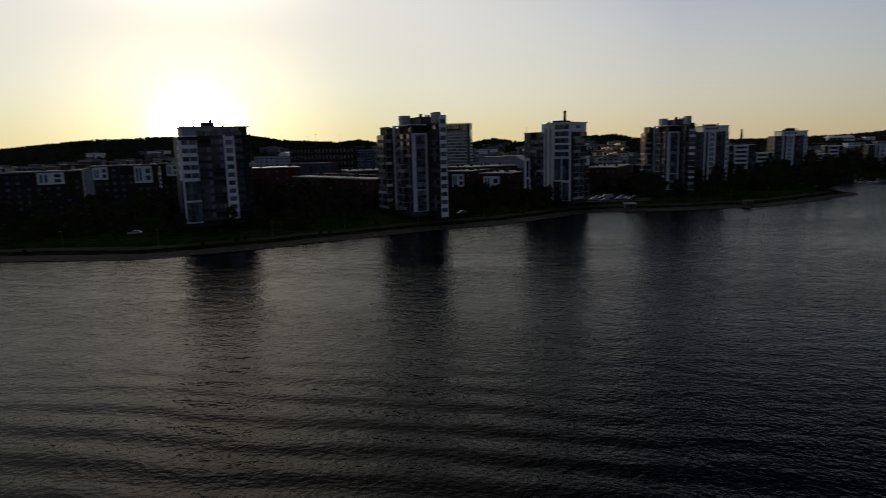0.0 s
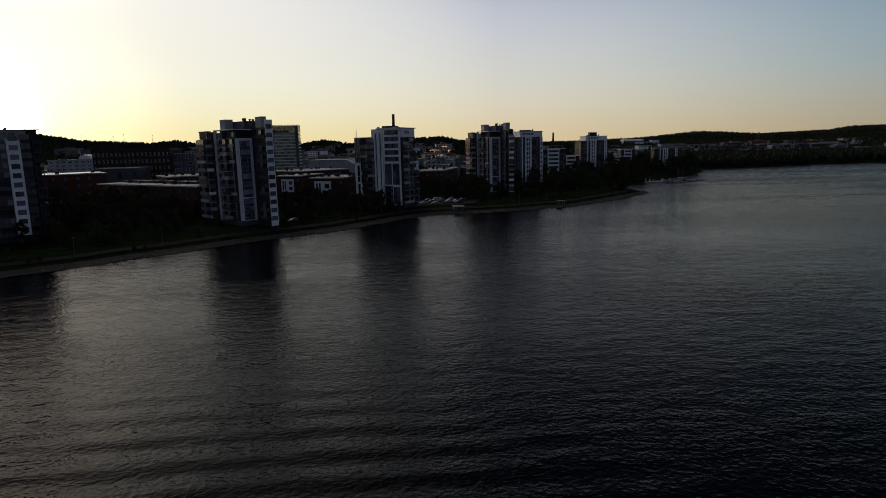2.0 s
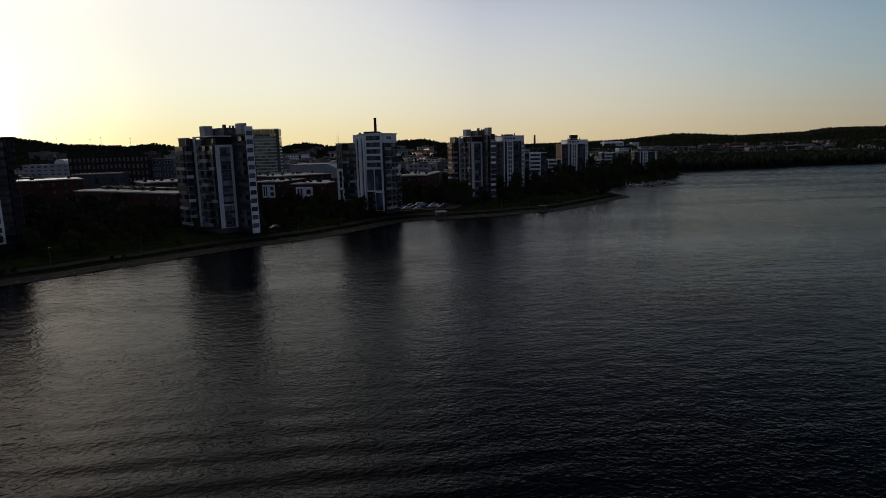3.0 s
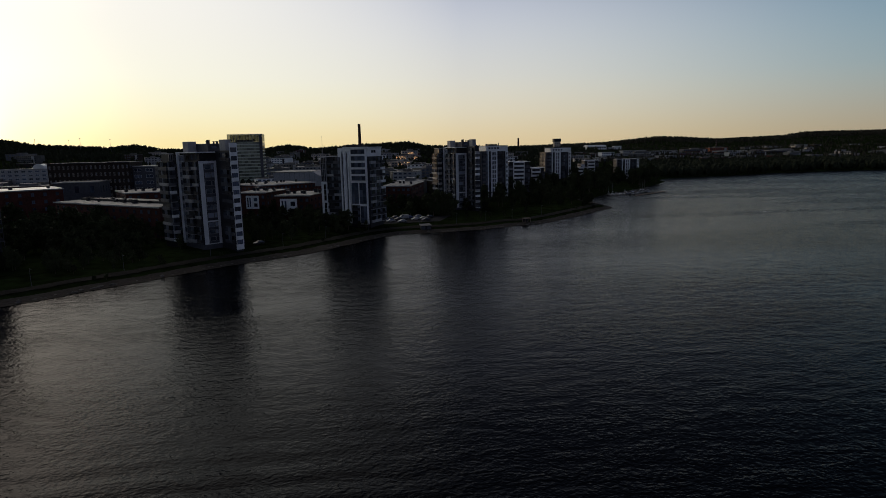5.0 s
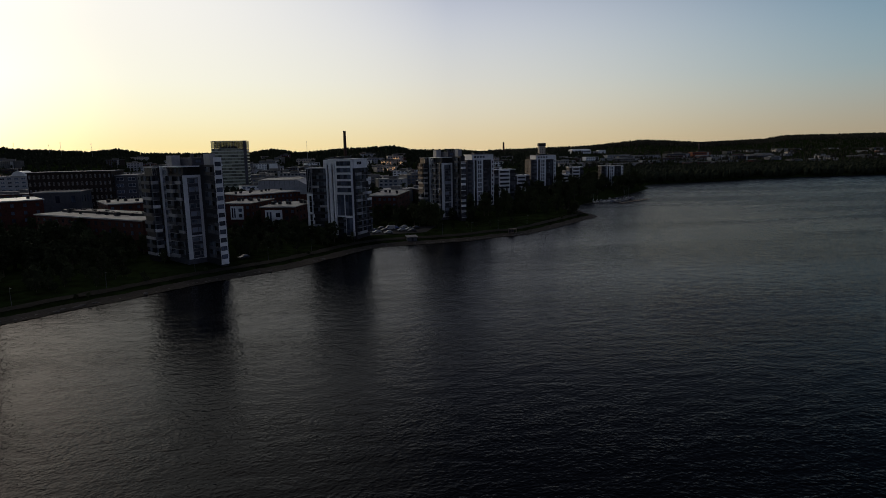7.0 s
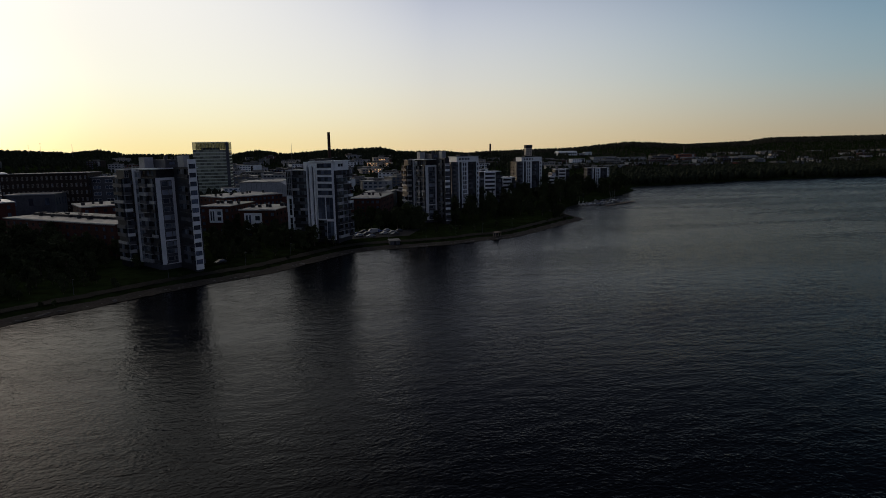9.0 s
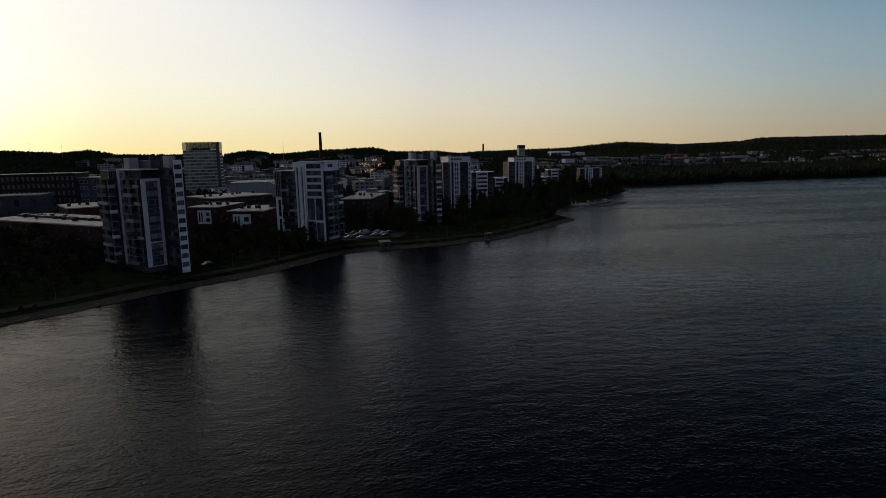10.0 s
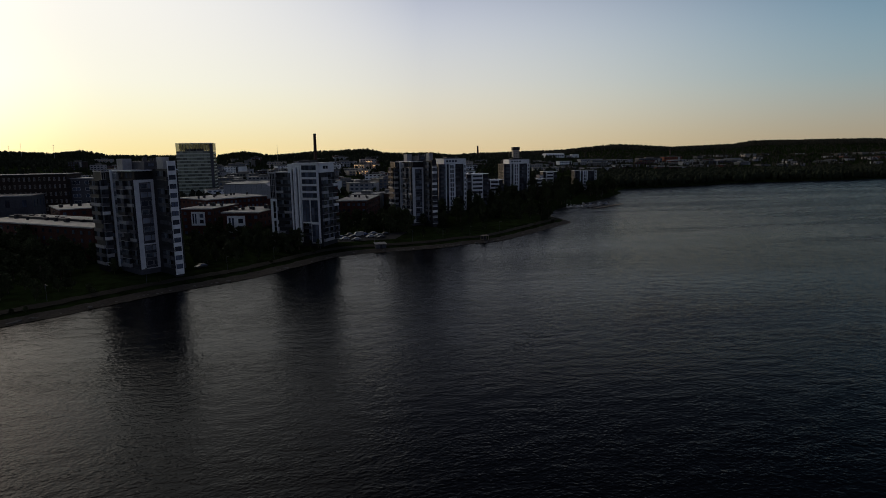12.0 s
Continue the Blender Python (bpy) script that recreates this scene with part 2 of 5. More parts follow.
# ---- mesh helpers ----
def box(bm, x0, x1, y0, y1, z0, z1):
    v = [bm.verts.new((x, y, z)) for z in (z0, z1) for x, y in ((x0, y0), (x1, y0), (x1, y1), (x0, y1))]
    for f in ((0, 3, 2, 1), (4, 5, 6, 7), (0, 1, 5, 4), (1, 2, 6, 5), (2, 3, 7, 6), (3, 0, 4, 7)):
        bm.faces.new([v[k] for k in f])
    return bm


def tube(bm, x, y, z0, z1, r0, r1, sides=10):
    rings = [[bm.verts.new((x + r * math.cos(2 * math.pi * k / sides), y + r * math.sin(2 * math.pi * k / sides), z)) for k in range(sides)] for z, r in ((z0, r0), (z1, r1))]
    for k in range(sides):
        bm.faces.new((rings[0][k], rings[0][(k + 1) % sides], rings[1][(k + 1) % sides], rings[1][k]))
    bm.faces.new(rings[1]), bm.faces.new(rings[0][::-1])
    return bm


def mesh_of(name, bm, mat):
    me = bpy.data.meshes.new(name)
    bm.to_mesh(me)
    bm.free()
    me.materials.append(mat)
    return me


def part(name, bm, mat, parent=None, label="", at=None):
    """Links a bmesh, or a mesh that is shared, as one object under a thing."""
    me = bm if isinstance(bm, bpy.types.Mesh) else mesh_of(name, bm, mat)
    ob = new(name, me)
    if parent:
        ob.parent = parent
    if at is not None:
        ob.matrix_basis = at
    if label:
        ob["label"] = label
    return ob


def boxed(*dims):
    return box(bmesh.new(), *dims)


SHARED = {}


def shared(key, make, mat):
    if key not in SHARED:
        SHARED[key] = mesh_of(key[0], make(), mat)
    return SHARED[key]


# ---- the lie of the land ----
LAKE = [(-900, -350), (-520, -60), (-260, 92), (-166, 139), (-130, 143), (-118.6, 147.5), (-94, 167), (-84, 179), (-72, 189.5), (-58, 204.8), (-44, 216.5),
        (-28, 228.5), (-19, 241), (-7, 256), (1.7, 267.5), (14, 273), (26, 273.5), (40, 276), (54, 281), (63, 287.5), (70, 287), (84, 297), (107, 321),
        (125, 341.5), (138, 353.5), (139, 362), (138, 386), (144, 410), (161, 440), (190, 470), (221, 502), (255, 545), (281, 580), (283, 600), (306, 635), (359, 646),
        (427, 665), (476, 683), (557, 689), (703, 698), (1100, 760), (1900, 700), (2300, 0), (1500, -1100), (0, -1300)]


for _ in range(2):
    LAKE = [(p[0] * (1 - k) + q[0] * k, p[1] * (1 - k) + q[1] * k) for p, q in zip(LAKE, LAKE[1:] + LAKE[:1]) for k in (0.22, 0.78)]


def inland(x, y):
    """Distance from the shore, positive on land."""
    x, y = np.asarray(x, float), np.asarray(y, float)
    best, inside = np.full(x.shape, 1e9), np.zeros(x.shape, bool)
    for (ax, ay), (bx, by) in zip(LAKE, LAKE[1:] + LAKE[:1]):
        dx, dy = bx - ax, by - ay
        k = np.clip(((x - ax) * dx + (y - ay) * dy) / (dx * dx + dy * dy), 0, 1)
        best = np.minimum(best, np.hypot(x - ax - k * dx, y - ay - k * dy))
        if dy:
            cross = (ay > y) != (by > y)
            inside ^= cross & (x < ax + (y - ay) / dy * dx)
    return np.where(inside, -best, best)


# skylines of the two ridges by bearing x / y: height of the bare hill
NEAR_S = [-2.0, -1.15, -1.06, -0.94, -0.75, -0.59, -0.525, -0.42, -0.38, -0.337, -0.19, -0.147, -0.105, -0.035, 0.045, 0.081, 0.146, 0.183, 0.28, 0.5]
NEAR_Z = [49, 50, 58, 68, 70, 67.5, 51.5, 41, 46, 34, 31, 41, 30, 37, 40, 29, 30, 24, 20, 14]
FAR_S = [0.1, 0.278, 0.378, 0.469, 0.575, 0.694, 0.727, 0.83, 1.0, 1.6]
FAR_Z = [14, 23, 31, 50, 35, 43, 57, 59, 59, 52]


def ground(x, y):
    x, y = np.asarray(x, float), np.asarray(y, float)
    d = inland(x, y)
    h = np.where(d < 0, np.maximum(d * 0.15, -4), np.where(d < 14, d * 0.2, 2.8 + np.minimum(np.maximum(d - 14, 0), 400) * 0.006))
    s = x / np.maximum(y, 200)
    near = np.interp(s, NEAR_S, NEAR_Z) * np.clip((y - 650) / 800, 0, 1) ** 1.4 * np.clip((4200 - y) / 2500, 0.6, 1)
    far = np.interp(s, FAR_S, FAR_Z) * np.clip((y - 1100) / 1350, 0, 1) ** 1.3
    rise = np.maximum(near, far) * (y > 300) * np.clip(d / 300, 0, 1)
    wob = 1.5 * np.sin(x * 0.011 + 1) * np.sin(y * 0.013)
    return h + rise + wob * np.clip(d / 400, 0, 1)


def gz(x, y):
    return float(ground(np.array([x]), np.array([y]))[0])


def spaced(*spans):
    out = []
    for a0, b0, step in spans:
        out += list(np.arange(a0, b0, step))
    return np.array(out)


def build_ground():
    xs = spaced((-4600, -1000, 120), (-1000, -320, 24), (-320, 340, 5), (340, 900, 14), (900, 4701, 120))
    ys = spaced((-2400, 60, 160), (60, 620, 5), (620, 900, 14), (900, 2800, 50), (2800, 4601, 150))
    gx, gy = np.meshgrid(xs, ys)
    z = ground(gx, gy)
    verts = np.column_stack([gx.ravel(), gy.ravel(), z.ravel()])
    w = len(xs)
    idx = np.arange(len(verts)).reshape(gx.shape)
    faces = np.column_stack([idx[:-1, :-1].ravel(), idx[:-1, 1:].ravel(), idx[1:, 1:].ravel(), idx[1:, :-1].ravel()])
    me = bpy.data.meshes.new("ground")
    me.from_pydata(verts.tolist(), [], faces.tolist())
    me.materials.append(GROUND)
    me.polygons.foreach_set("use_smooth", np.ones(len(faces), bool))
    return tagged(new("ground", me), "dark grassy ground rising to wooded hills", "ground", kind="structure")


build_ground()
bm = bmesh.new()
bm.faces.new([bm.verts.new(p) for p in ((-4600, -2400, 0), (4700, -2400, 0), (4700, 1500, 0), (-4600, 1500, 0))])
tagged(part("water", bm, WATER), "dark rippled lake water reflecting the dusk sky", "lake", kind="structure")


# ---- buildings ----
def thing(name, x, y, z, turn, label, category, group=""):
    ob = new(name)
    ob.matrix_basis = pose(x, y, z, 0, 0, turn)
    return tagged(ob, label, category, group)


def block(parent, name, mat, x0, x1, y0, y1, z0, z1, label=""):
    """A mass of wall with slightly eased edges."""
    bm = boxed(x0, x1, y0, y1, z0, z1)
    bmesh.ops.bevel(bm, geom=bm.edges[:], offset=0.05, segments=1, affect="EDGES")
    return part(name, bm, mat, parent, label)


def window(parent, x, y, z, w, h, turn, glass=None, frame_mat=None, lights=2):
    """A window on a wall face: a frame standing proud, with its pane. turn 0 faces -y."""
    glass, frame_mat = glass or GLASS, frame_mat or DARK

    def make():
        bm, t = bmesh.new(), 0.09
        for d in ((-w / 2, w / 2, -0.08, 0.02, 0, t), (-w / 2, w / 2, -0.08, 0.02, h - t, h), (-w / 2, -w / 2 + t, -0.08, 0.02, t, h - t), (w / 2 - t, w / 2, -0.08, 0.02, t, h - t)):
            box(bm, *d)
        for k in range(1, lights):
            c = -w / 2 + w * k / lights
            box(bm, c - t / 2, c + t / 2, -0.07, 0.02, t, h - t)
        return bm
    f = part("window", shared(("window", w, h, frame_mat.name, lights), make, frame_mat), None, parent, at=pose(x, y, z, 0, 0, turn))
    part("pane", shared(("pane", w, h, glass.name), lambda: boxed(-w / 2 + 0.09, w / 2 - 0.09, -0.03, 0.0, 0.09, h - 0.09), glass), None, f)


def windows(parent, a, b, z0, floors, fh, cols, w, h, sill=0.9, glass=None, frame_mat=None, lights=2):
    """A grid of windows on the wall from a to b (seen from outside, a on the left)."""
    ax, ay = a
    bx, by = b
    turn = math.degrees(math.atan2(by - ay, bx - ax))
    for k in range(floors):
        for c in cols:
            window(parent, ax + (bx - ax) * c, ay + (by - ay) * c, z0 + k * fh + sill, w, h, turn, glass, frame_mat, lights)


def balcony_front(w, depth):
    bm = boxed(0, w, -depth, -depth + 0.08, 0.11, 1.15)
    box(bm, 0, 0.08, -depth + 0.08, 0, 0.11, 1.15)
    return box(bm, w - 0.08, w, -depth + 0.08, 0, 0.11, 1.15)


def glazing_mesh(w, depth, fh, n):
    bm = bmesh.new()
    for k in range(n):
        box(bm, w * k / n + 0.03, w * (k + 1) / n - 0.03, -depth + 0.05, -depth + 0.08, 1.17, fh - 0.13)
    box(bm, 0.03, 0.06, -depth + 0.09, -0.02, 1.17, fh - 0.13)
    return box(bm, w - 0.06, w - 0.03, -depth + 0.09, -0.02, 1.17, fh - 0.13)


def balconies(parent, a, b, z0, floors, fh, depth, panels, open_share=0.3, seed=1, slab_mat=None):
    """A stack of balconies on the wall from a to b: slab, parapet in one of the panels' materials, and on most of them glazing."""
    (ax, ay), (bx, by) = a, b
    rng = random.Random(seed)
    w = round(math.hypot(bx - ax, by - ay), 2)
    turn = math.degrees(math.atan2(by - ay, bx - ax))
    slab_mat = slab_mat or SLATE
    slab = shared(("balcony", w, depth, slab_mat.name), lambda: boxed(0, w, -depth, 0, -0.11, 0.11), slab_mat)
    pane = shared(("glazing", w, depth, fh), lambda: glazing_mesh(w, depth, fh, max(2, round(w / 1.3))), BALCONY_GLASS)
    for k in range(floors):
        s = part("balcony", slab, None, parent, at=pose(ax, ay, z0 + k * fh, 0, 0, turn))
        panel = rng.choice(panels)
        part("parapet", shared(("parapet", w, depth, panel.name), lambda: balcony_front(w, depth), panel), None, s)
        if rng.random() > open_share:
            part("glazing", pane, None, s)


def glass_column(parent, a, b, z0, z1, rows, cols, frame_mat=None, glass=None):
    """A tall glazed field in a frame, on the wall from a to b: one pane to each opening."""
    (ax, ay), (bx, by) = a, b
    w, h = round(math.hypot(bx - ax, by - ay), 2), z1 - z0
    turn = math.degrees(math.atan2(by - ay, bx - ax))
    frame_mat, glass = frame_mat or WHITE, glass or BALCONY_GLASS
    bm, t = bmesh.new(), 0.12
    for k in range(cols + 1):
        c = (w - t) * k / cols
        box(bm, c, c + t, -0.22, 0.02, 0, h)
    for k in range(rows + 1):
        c = (h - t) * k / rows
        for j in range(cols):
            box(bm, (w - t) * j / cols + t, (w - t) * (j + 1) / cols, -0.2, 0.02, c, c + t)
    f = part("glazed_front", bm, frame_mat, parent, at=pose(ax, ay, z0, 0, 0, turn))
    pw, ph = (w - t) / cols - t, (h - t) / rows - t
    me = shared(("pane", round(pw, 3), round(ph, 3), glass.name, "column"), lambda: boxed(0, pw, -0.08, -0.04, 0, ph), glass)
    for k in range(rows):
        for j in range(cols):
            part("pane", me, None, f, at=pose((w - t) * j / cols + t, 0, (h - t) * k / rows + t))


def roof_vents(parent, spots, z):
    for x, y, w, h in spots:
        bm = boxed(-w / 2, w / 2, -w / 2, w / 2, 0, h)
        box(bm, -w * 0.62, w * 0.62, -w * 0.62, w * 0.62, h, h + 0.18)
        part("vent", bm, SLATE, parent, at=pose(x, y, z))


def rail(parent, pts, z, h=1.1):
    """A roof edge rail of posts and two bars along pts."""
    bm = bmesh.new()
    for (ax, ay), (bx, by) in zip(pts, pts[1:]):
        n = max(1, int(math.hypot(bx - ax, by - ay) / 2))
        for k in range(n + 1):
            tube(bm, ax + (bx - ax) * k / n, ay + (by - ay) * k / n, 0, h, 0.03, 0.03, 5)
        x0, x1, y0, y1 = min(ax, bx), max(ax, bx), min(ay, by), max(ay, by)
        for q in (h, h * 0.55):
            box(bm, x0 - 0.03, x1 + 0.03, y0 - 0.03, y1 + 0.03, q - 0.03, q + 0.03)
    part("rail", bm, METAL, parent, at=pose(0, 0, z))


def bay_field(t, x0, x1, y, z0, z1, rows):
    """A tall recessed-looking field in the bay: slate spandrels, to each floor one broad and one narrow casement."""
    w, fh = x1 - x0, (z1 - z0) / rows
    bm = boxed(x0, x1, y - 0.1, y + 0.02, z0, z1)
    for k in range(rows + 1):
        box(bm, x0 - 0.08, x1 + 0.08, y - 0.16, y - 0.1, z0 + k * fh - 0.07, z0 + k * fh + 0.07)
    part("spandrel_panel", bm, SLATE, t, "slate grey spandrel panels")
    for k in range(rows):
        window(t, x0 + w * 0.36, y - 0.1, z0 + k * fh + fh * 0.30, round(w * 0.58, 2), round(fh * 0.62, 2), 0, BAYGLASS, GREY, 1)
        window(t, x0 + w * 0.83, y - 0.1, z0 + k * fh + fh * 0.30, round(w * 0.26, 2), round(fh * 0.62, 2), 0, BAYGLASS, GREY, 1)


def bay_tower(x, y, turn, z, label, seed, pale):
    """Tower with a white corner bay, a white strip on a wing towards the lake, and a left wing. Origin: the bay's front left corner; the front faces -y."""
    t = thing("tower_block", x, y, z, turn, label, "apartment tower", "lakeside towers")
    fh = 2.98
    block(t, "core", DARK, 0, 16, 0, 15, -4, 31.4)
    block(t, "plinth", SLATE, -0.1, 16.1, -0.1, 15.1, -4, 0.7)
    # white bay: a side, a front frame round two glazed fields
    block(t, "bay", WHITE, 0.3, 7.0, -0.3, 0.5, 0.7, 31.3, "white rendered bay")
    balconies(t, (0, 4.7), (0, 0.6), 1.3, 10, fh, 0.5, [SLATE, DARK, GREY], 0.1, seed + 5)
    bay_field(t, 1.9, 5.8, -0.3, 1.1, 8.9, 3)
    bay_field(t, 1.9, 5.8, -0.3, 9.6, 30.3, 7)
    # lakeward wing and its strip
    block(t, "wing", DARK, 6.9, 9.5, -11, -0.3, -4, 34.9)
    if pale is WHITE:
        block(t, "strip", WHITE, 6.8, 9.6, -11.5, -11, -0.9, 37.5, "white rendered strip")
        windows(t, (6.8, -11.5), (9.6, -11.5), 0.2, 12, 3.02, (0.46,), 2.3, 1.6, 0.9, frame_mat=DARK)
        balconies(t, (6.78, -9.6), (6.78, -11.4), 1.3, 11, fh, 0.7, [DARK, SLATE], 1.0, seed + 7)
    else:
        block(t, "strip", DARK, 6.9, 9.4, -11.4, -11, -0.9, 35.2, "dark clad strip")
        balconies(t, (6.9, -11.4), (9.5, -11.4), 1.3, 11, fh, 0.7, [WHITE, DARK, GREY, SLATE], 0.3, seed + 6, WHITE)
        block(t, "pillar", WHITE, -0.2, 0.1, 3.6, 4.8, 0.4, 31.2, "white full-height pillar")
        block(t, "pier_strip", GREY, -1.5, -0.05, 10.25, 10.38, 0.4, 31.2, "grey rendered strip")
    balconies(t, (6.9, -4.5), (6.9, -9.4), 1.5, 11, fh, 0.9, [DARK, SLATE], 0.2, seed)
    # balconies along the left side
    block(t, "side_wall", GREY, -0.5, 0.1, 10.4, 14.2, 0.6, 33.6, "grey rendered side wall")
    windows(t, (-0.5, 14.2), (-0.5, 10.4), 0.9, 11, fh, (0.28, 0.74), 1.35, 1.7, 0.8, BAYGLASS, SLATE)
    balconies(t, (0, 10.2), (0, 4.8), 1.3, 10, fh, 1.3, [SLATE, DARK, GREY, DARK, SLATE], 0.15, seed + 2, GREY)
    block(t, "pillar", WHITE, -1.0, 0.1, 14.3, 15.3, 0.4, 34.6, "white full-height pillar")
    # left wing
    block(t, "left_wing", DARK, -4.4, -2.0, 15.5, 23, -4, 31.2)
    balconies(t, (-4.4, 15.5), (-2.2, 15.5), 1.3, 10, fh, 1.3, [pale, GREY, SLATE, DARK], 0.15, seed + 3, GREY)
    balconies(t, (-4.4, 22.8), (-4.4, 15.6), 1.3, 10, fh, 0.6, [SLATE, GREY, DARK, SLATE], 0.2, seed + 9)
    block(t, "link", DARK, -2.0, 0, 17.5, 23, -4, 34)
    windows(t, (-2.0, 17.5), (0, 17.5), 0.9, 11, fh, (0.5,), 1.6, 1.6)
    # terrace level under a thin roof slab
    block(t, "terrace_room", DARK, 1.5, 15.8, 1.5, 14.8, 31.4, 34.2)
    windows(t, (1.5, 14.8), (1.5, 1.5), 31.4, 1, 3, (0.15, 0.3, 0.55, 0.8), 1.7, 1.9, 0.4)
    block(t, "roof_slab", WHITE, -0.6, 16.2, -0.2, 15.4, 34.2, 34.6)
    block(t, "roof_slab", GREY, -3.7, -1.7, 15.4, 22.6, 34.0, 34.3)
    block(t, "roof_room", DARK, -3.5, -2.0, 15.9, 22.4, 31.2, 34.0)
    glass_column(t, (-3.5, 15.9), (-2.0, 15.9), 31.3, 33.9, 1, 2, METAL)
    # roof rooms
    block(t, "plant_room", SLATE, 4.6, 12.5, 0.5, 12.5, 34.6, 37.5)
    windows(t, (4.6, 0.5), (12.5, 0.5), 34.6, 1, 3, (0.3, 0.7), 2.2, 1.2, 1.0)
    block(t, "plant_box", GREY, 1.2, 4.4, 9.2, 13.6, 34.6, 38.4, "grey rendered roof box")
    block(t, "plant_box", GREY, 7.2, 9.4, -7.6, -3.2, 34.9, 38.8, "grey rendered roof box")
    roof_vents(t, ((7, 5, 0.7, 0.9), (9, 9, 0.9, 1.3), (11, 6, 0.7, 0.8), (5.6, 3, 0.5, 0.8), (8, 2.5, 0.5, 0.7)), 37.5)
    return t


bay_tower(-65.2, 228.1, 41, 4.0, "dark apartment tower with white bay and glazed balconies", 11, WHITE)
bay_tower(42.0, 342.0, 17, 3.6, "dark apartment tower with white bay beside the shore lawn", 21, GREY)


def corner_tower(x, y, turn, z, label, seed):
    """Tower seen on its corner. Origin: left front corner; the long face looks along -y, the short one along +x at its right end."""
    t = thing("tower_block", x, y, z, turn, label, "apartment tower", "lakeside towers")
    fh = 2.98
    L, D = 25.3, 13.5
    block(t, "core", DARK, 0, L, 1.2, D, -3, 31)
    # left white column with tall glazing below
    block(t, "column", GREY, -0.05, 2.9, 0.2, 6, 19.5, 31.2, "grey rendered column")
    block(t, "column", WHITE, -0.1, 3.0, 0, 6, 0.3, 19.5, "white rendered column")
    glass_column(t, (1.2, 0), (2.8, 0), 10.8, 18.6, 3, 1)
    glass_column(t, (1.2, 0), (2.8, 0), 1.2, 10.0, 3, 1)
    glass_column(t, (0.1, 0.2), (2.8, 0.2), 19.9, 30.9, 4, 3, GREY)
    windows(t, (-0.1, 6), (-0.1, 0), 0.9, 10, fh, (0.5,), 1.4, 1.5)
    # dark balconies
    balconies(t, (3.1, 1.2), (6.8, 1.2), 1.2, 10, fh, 1.0, [DARK, DARK, SLATE, GREY], 0.2, seed)
    balconies(t, (6.9, 1.2), (10.6, 1.2), 1.2, 10, fh, 1.2, [DARK, SLATE, GREY, SLATE], 0.2, seed + 8)
    # twin pillars with dark slits
    for px, pw in ((10.8, 0.6), (12.3, 1.5), (14.6, 0.9)):
        block(t, "pillar", WHITE, px, px + pw, 0.0, 3, 0.4, 33.4, "white full-height pillar")
    glass_column(t, (11.45, 0.9), (12.25, 0.9), 1.0, 32.6, 10, 1, SLATE, BAYGLASS)
    glass_column(t, (13.85, 0.9), (14.55, 0.9), 1.0, 32.6, 10, 1, SLATE, BAYGLASS)
    # white bay: banded floors above, framed glazing below
    block(t, "bay", WHITE, 16.0, 24.4, -0.4, 1.2, 19.6, 34.6, "white rendered bay")
    for k in range(5):
        glass_column(t, (17.0, -0.4), (24.1, -0.4), 20.3 + k * fh, 22.3 + k * fh, 1, 4, SLATE, FIELD_GLASS)
    block(t, "bay", WHITE, 16.0, 24.4, -0.1, 1.2, 9.0, 19.6, "white rendered bay")
    glass_column(t, (16.5, -0.1), (20.0, -0.1), 9.7, 19.2, 3, 2, SLATE, FIELD_GLASS)
    glass_column(t, (20.7, -0.1), (24.1, -0.1), 9.7, 19.2, 3, 2, SLATE, FIELD_GLASS)
    block(t, "bay", WHITE, 20.4, 24.4, -0.1, 1.2, 0.2, 9.0, "white rendered bay")
    glass_column(t, (20.8, -0.1), (24.1, -0.1), 0.7, 8.6, 3, 2, SLATE, FIELD_GLASS)
    balconies(t, (16.0, 1.2), (20.3, 1.2), 0.6, 3, fh, 0.9, [DARK], 0.3, seed + 1)
    # short face: dark glazed balconies, open ones at the far edge
    balconies(t, (L, 1.6), (L, 6.0), 1.0, 10, fh, 0.9, [SLATE, DARK, GREY], 0.1, seed + 2, GREY)
    balconies(t, (L, 6.2), (L, 9.8), 1.0, 10, fh, 0.9, [DARK, SLATE, GREY], 0.1, seed + 3, GREY)
    balconies(t, (L, 10.0), (L, D), 1.0, 10, fh, 1.5, [WHITE, DARK], 0.6, seed + 4, GREY)
    # roofs
    block(t, "roof_slab", GREY, -0.3, 9, 0.3, D + 0.3, 31, 31.4)
    block(t, "upper_floor", WHITE, 9, L - 0.1, 1.0, D - 0.5, 31, 34.9)
    windows(t, (L - 0.1, 1.0), (L - 0.1, D - 0.5), 31.4, 1, 3, (0.3, 0.48), 1.8, 1.3, 1.2, lights=3)
    block(t, "roof_slab", WHITE, 12.5, L + 0.3, -0.5, D, 34.9, 35.3)
    block(t, "plant_room", DARK, 13, 18.5, 4, 10, 35.3, 36.3)
    roof_vents(t, ((10.5, 5, 0.8, 0.7), (20, 8, 0.6, 0.5)), 35.1)
    part("aerial", tube(bmesh.new(), 0, 0, 0, 3.2, 0.06, 0.03, 6), METAL, t, at=pose(0.3, 0.8, 31.3))
    return t


corner_tower(-27.6, 289.2, -29, 4.0, "white and dark glazed apartment tower near the car park", 31)


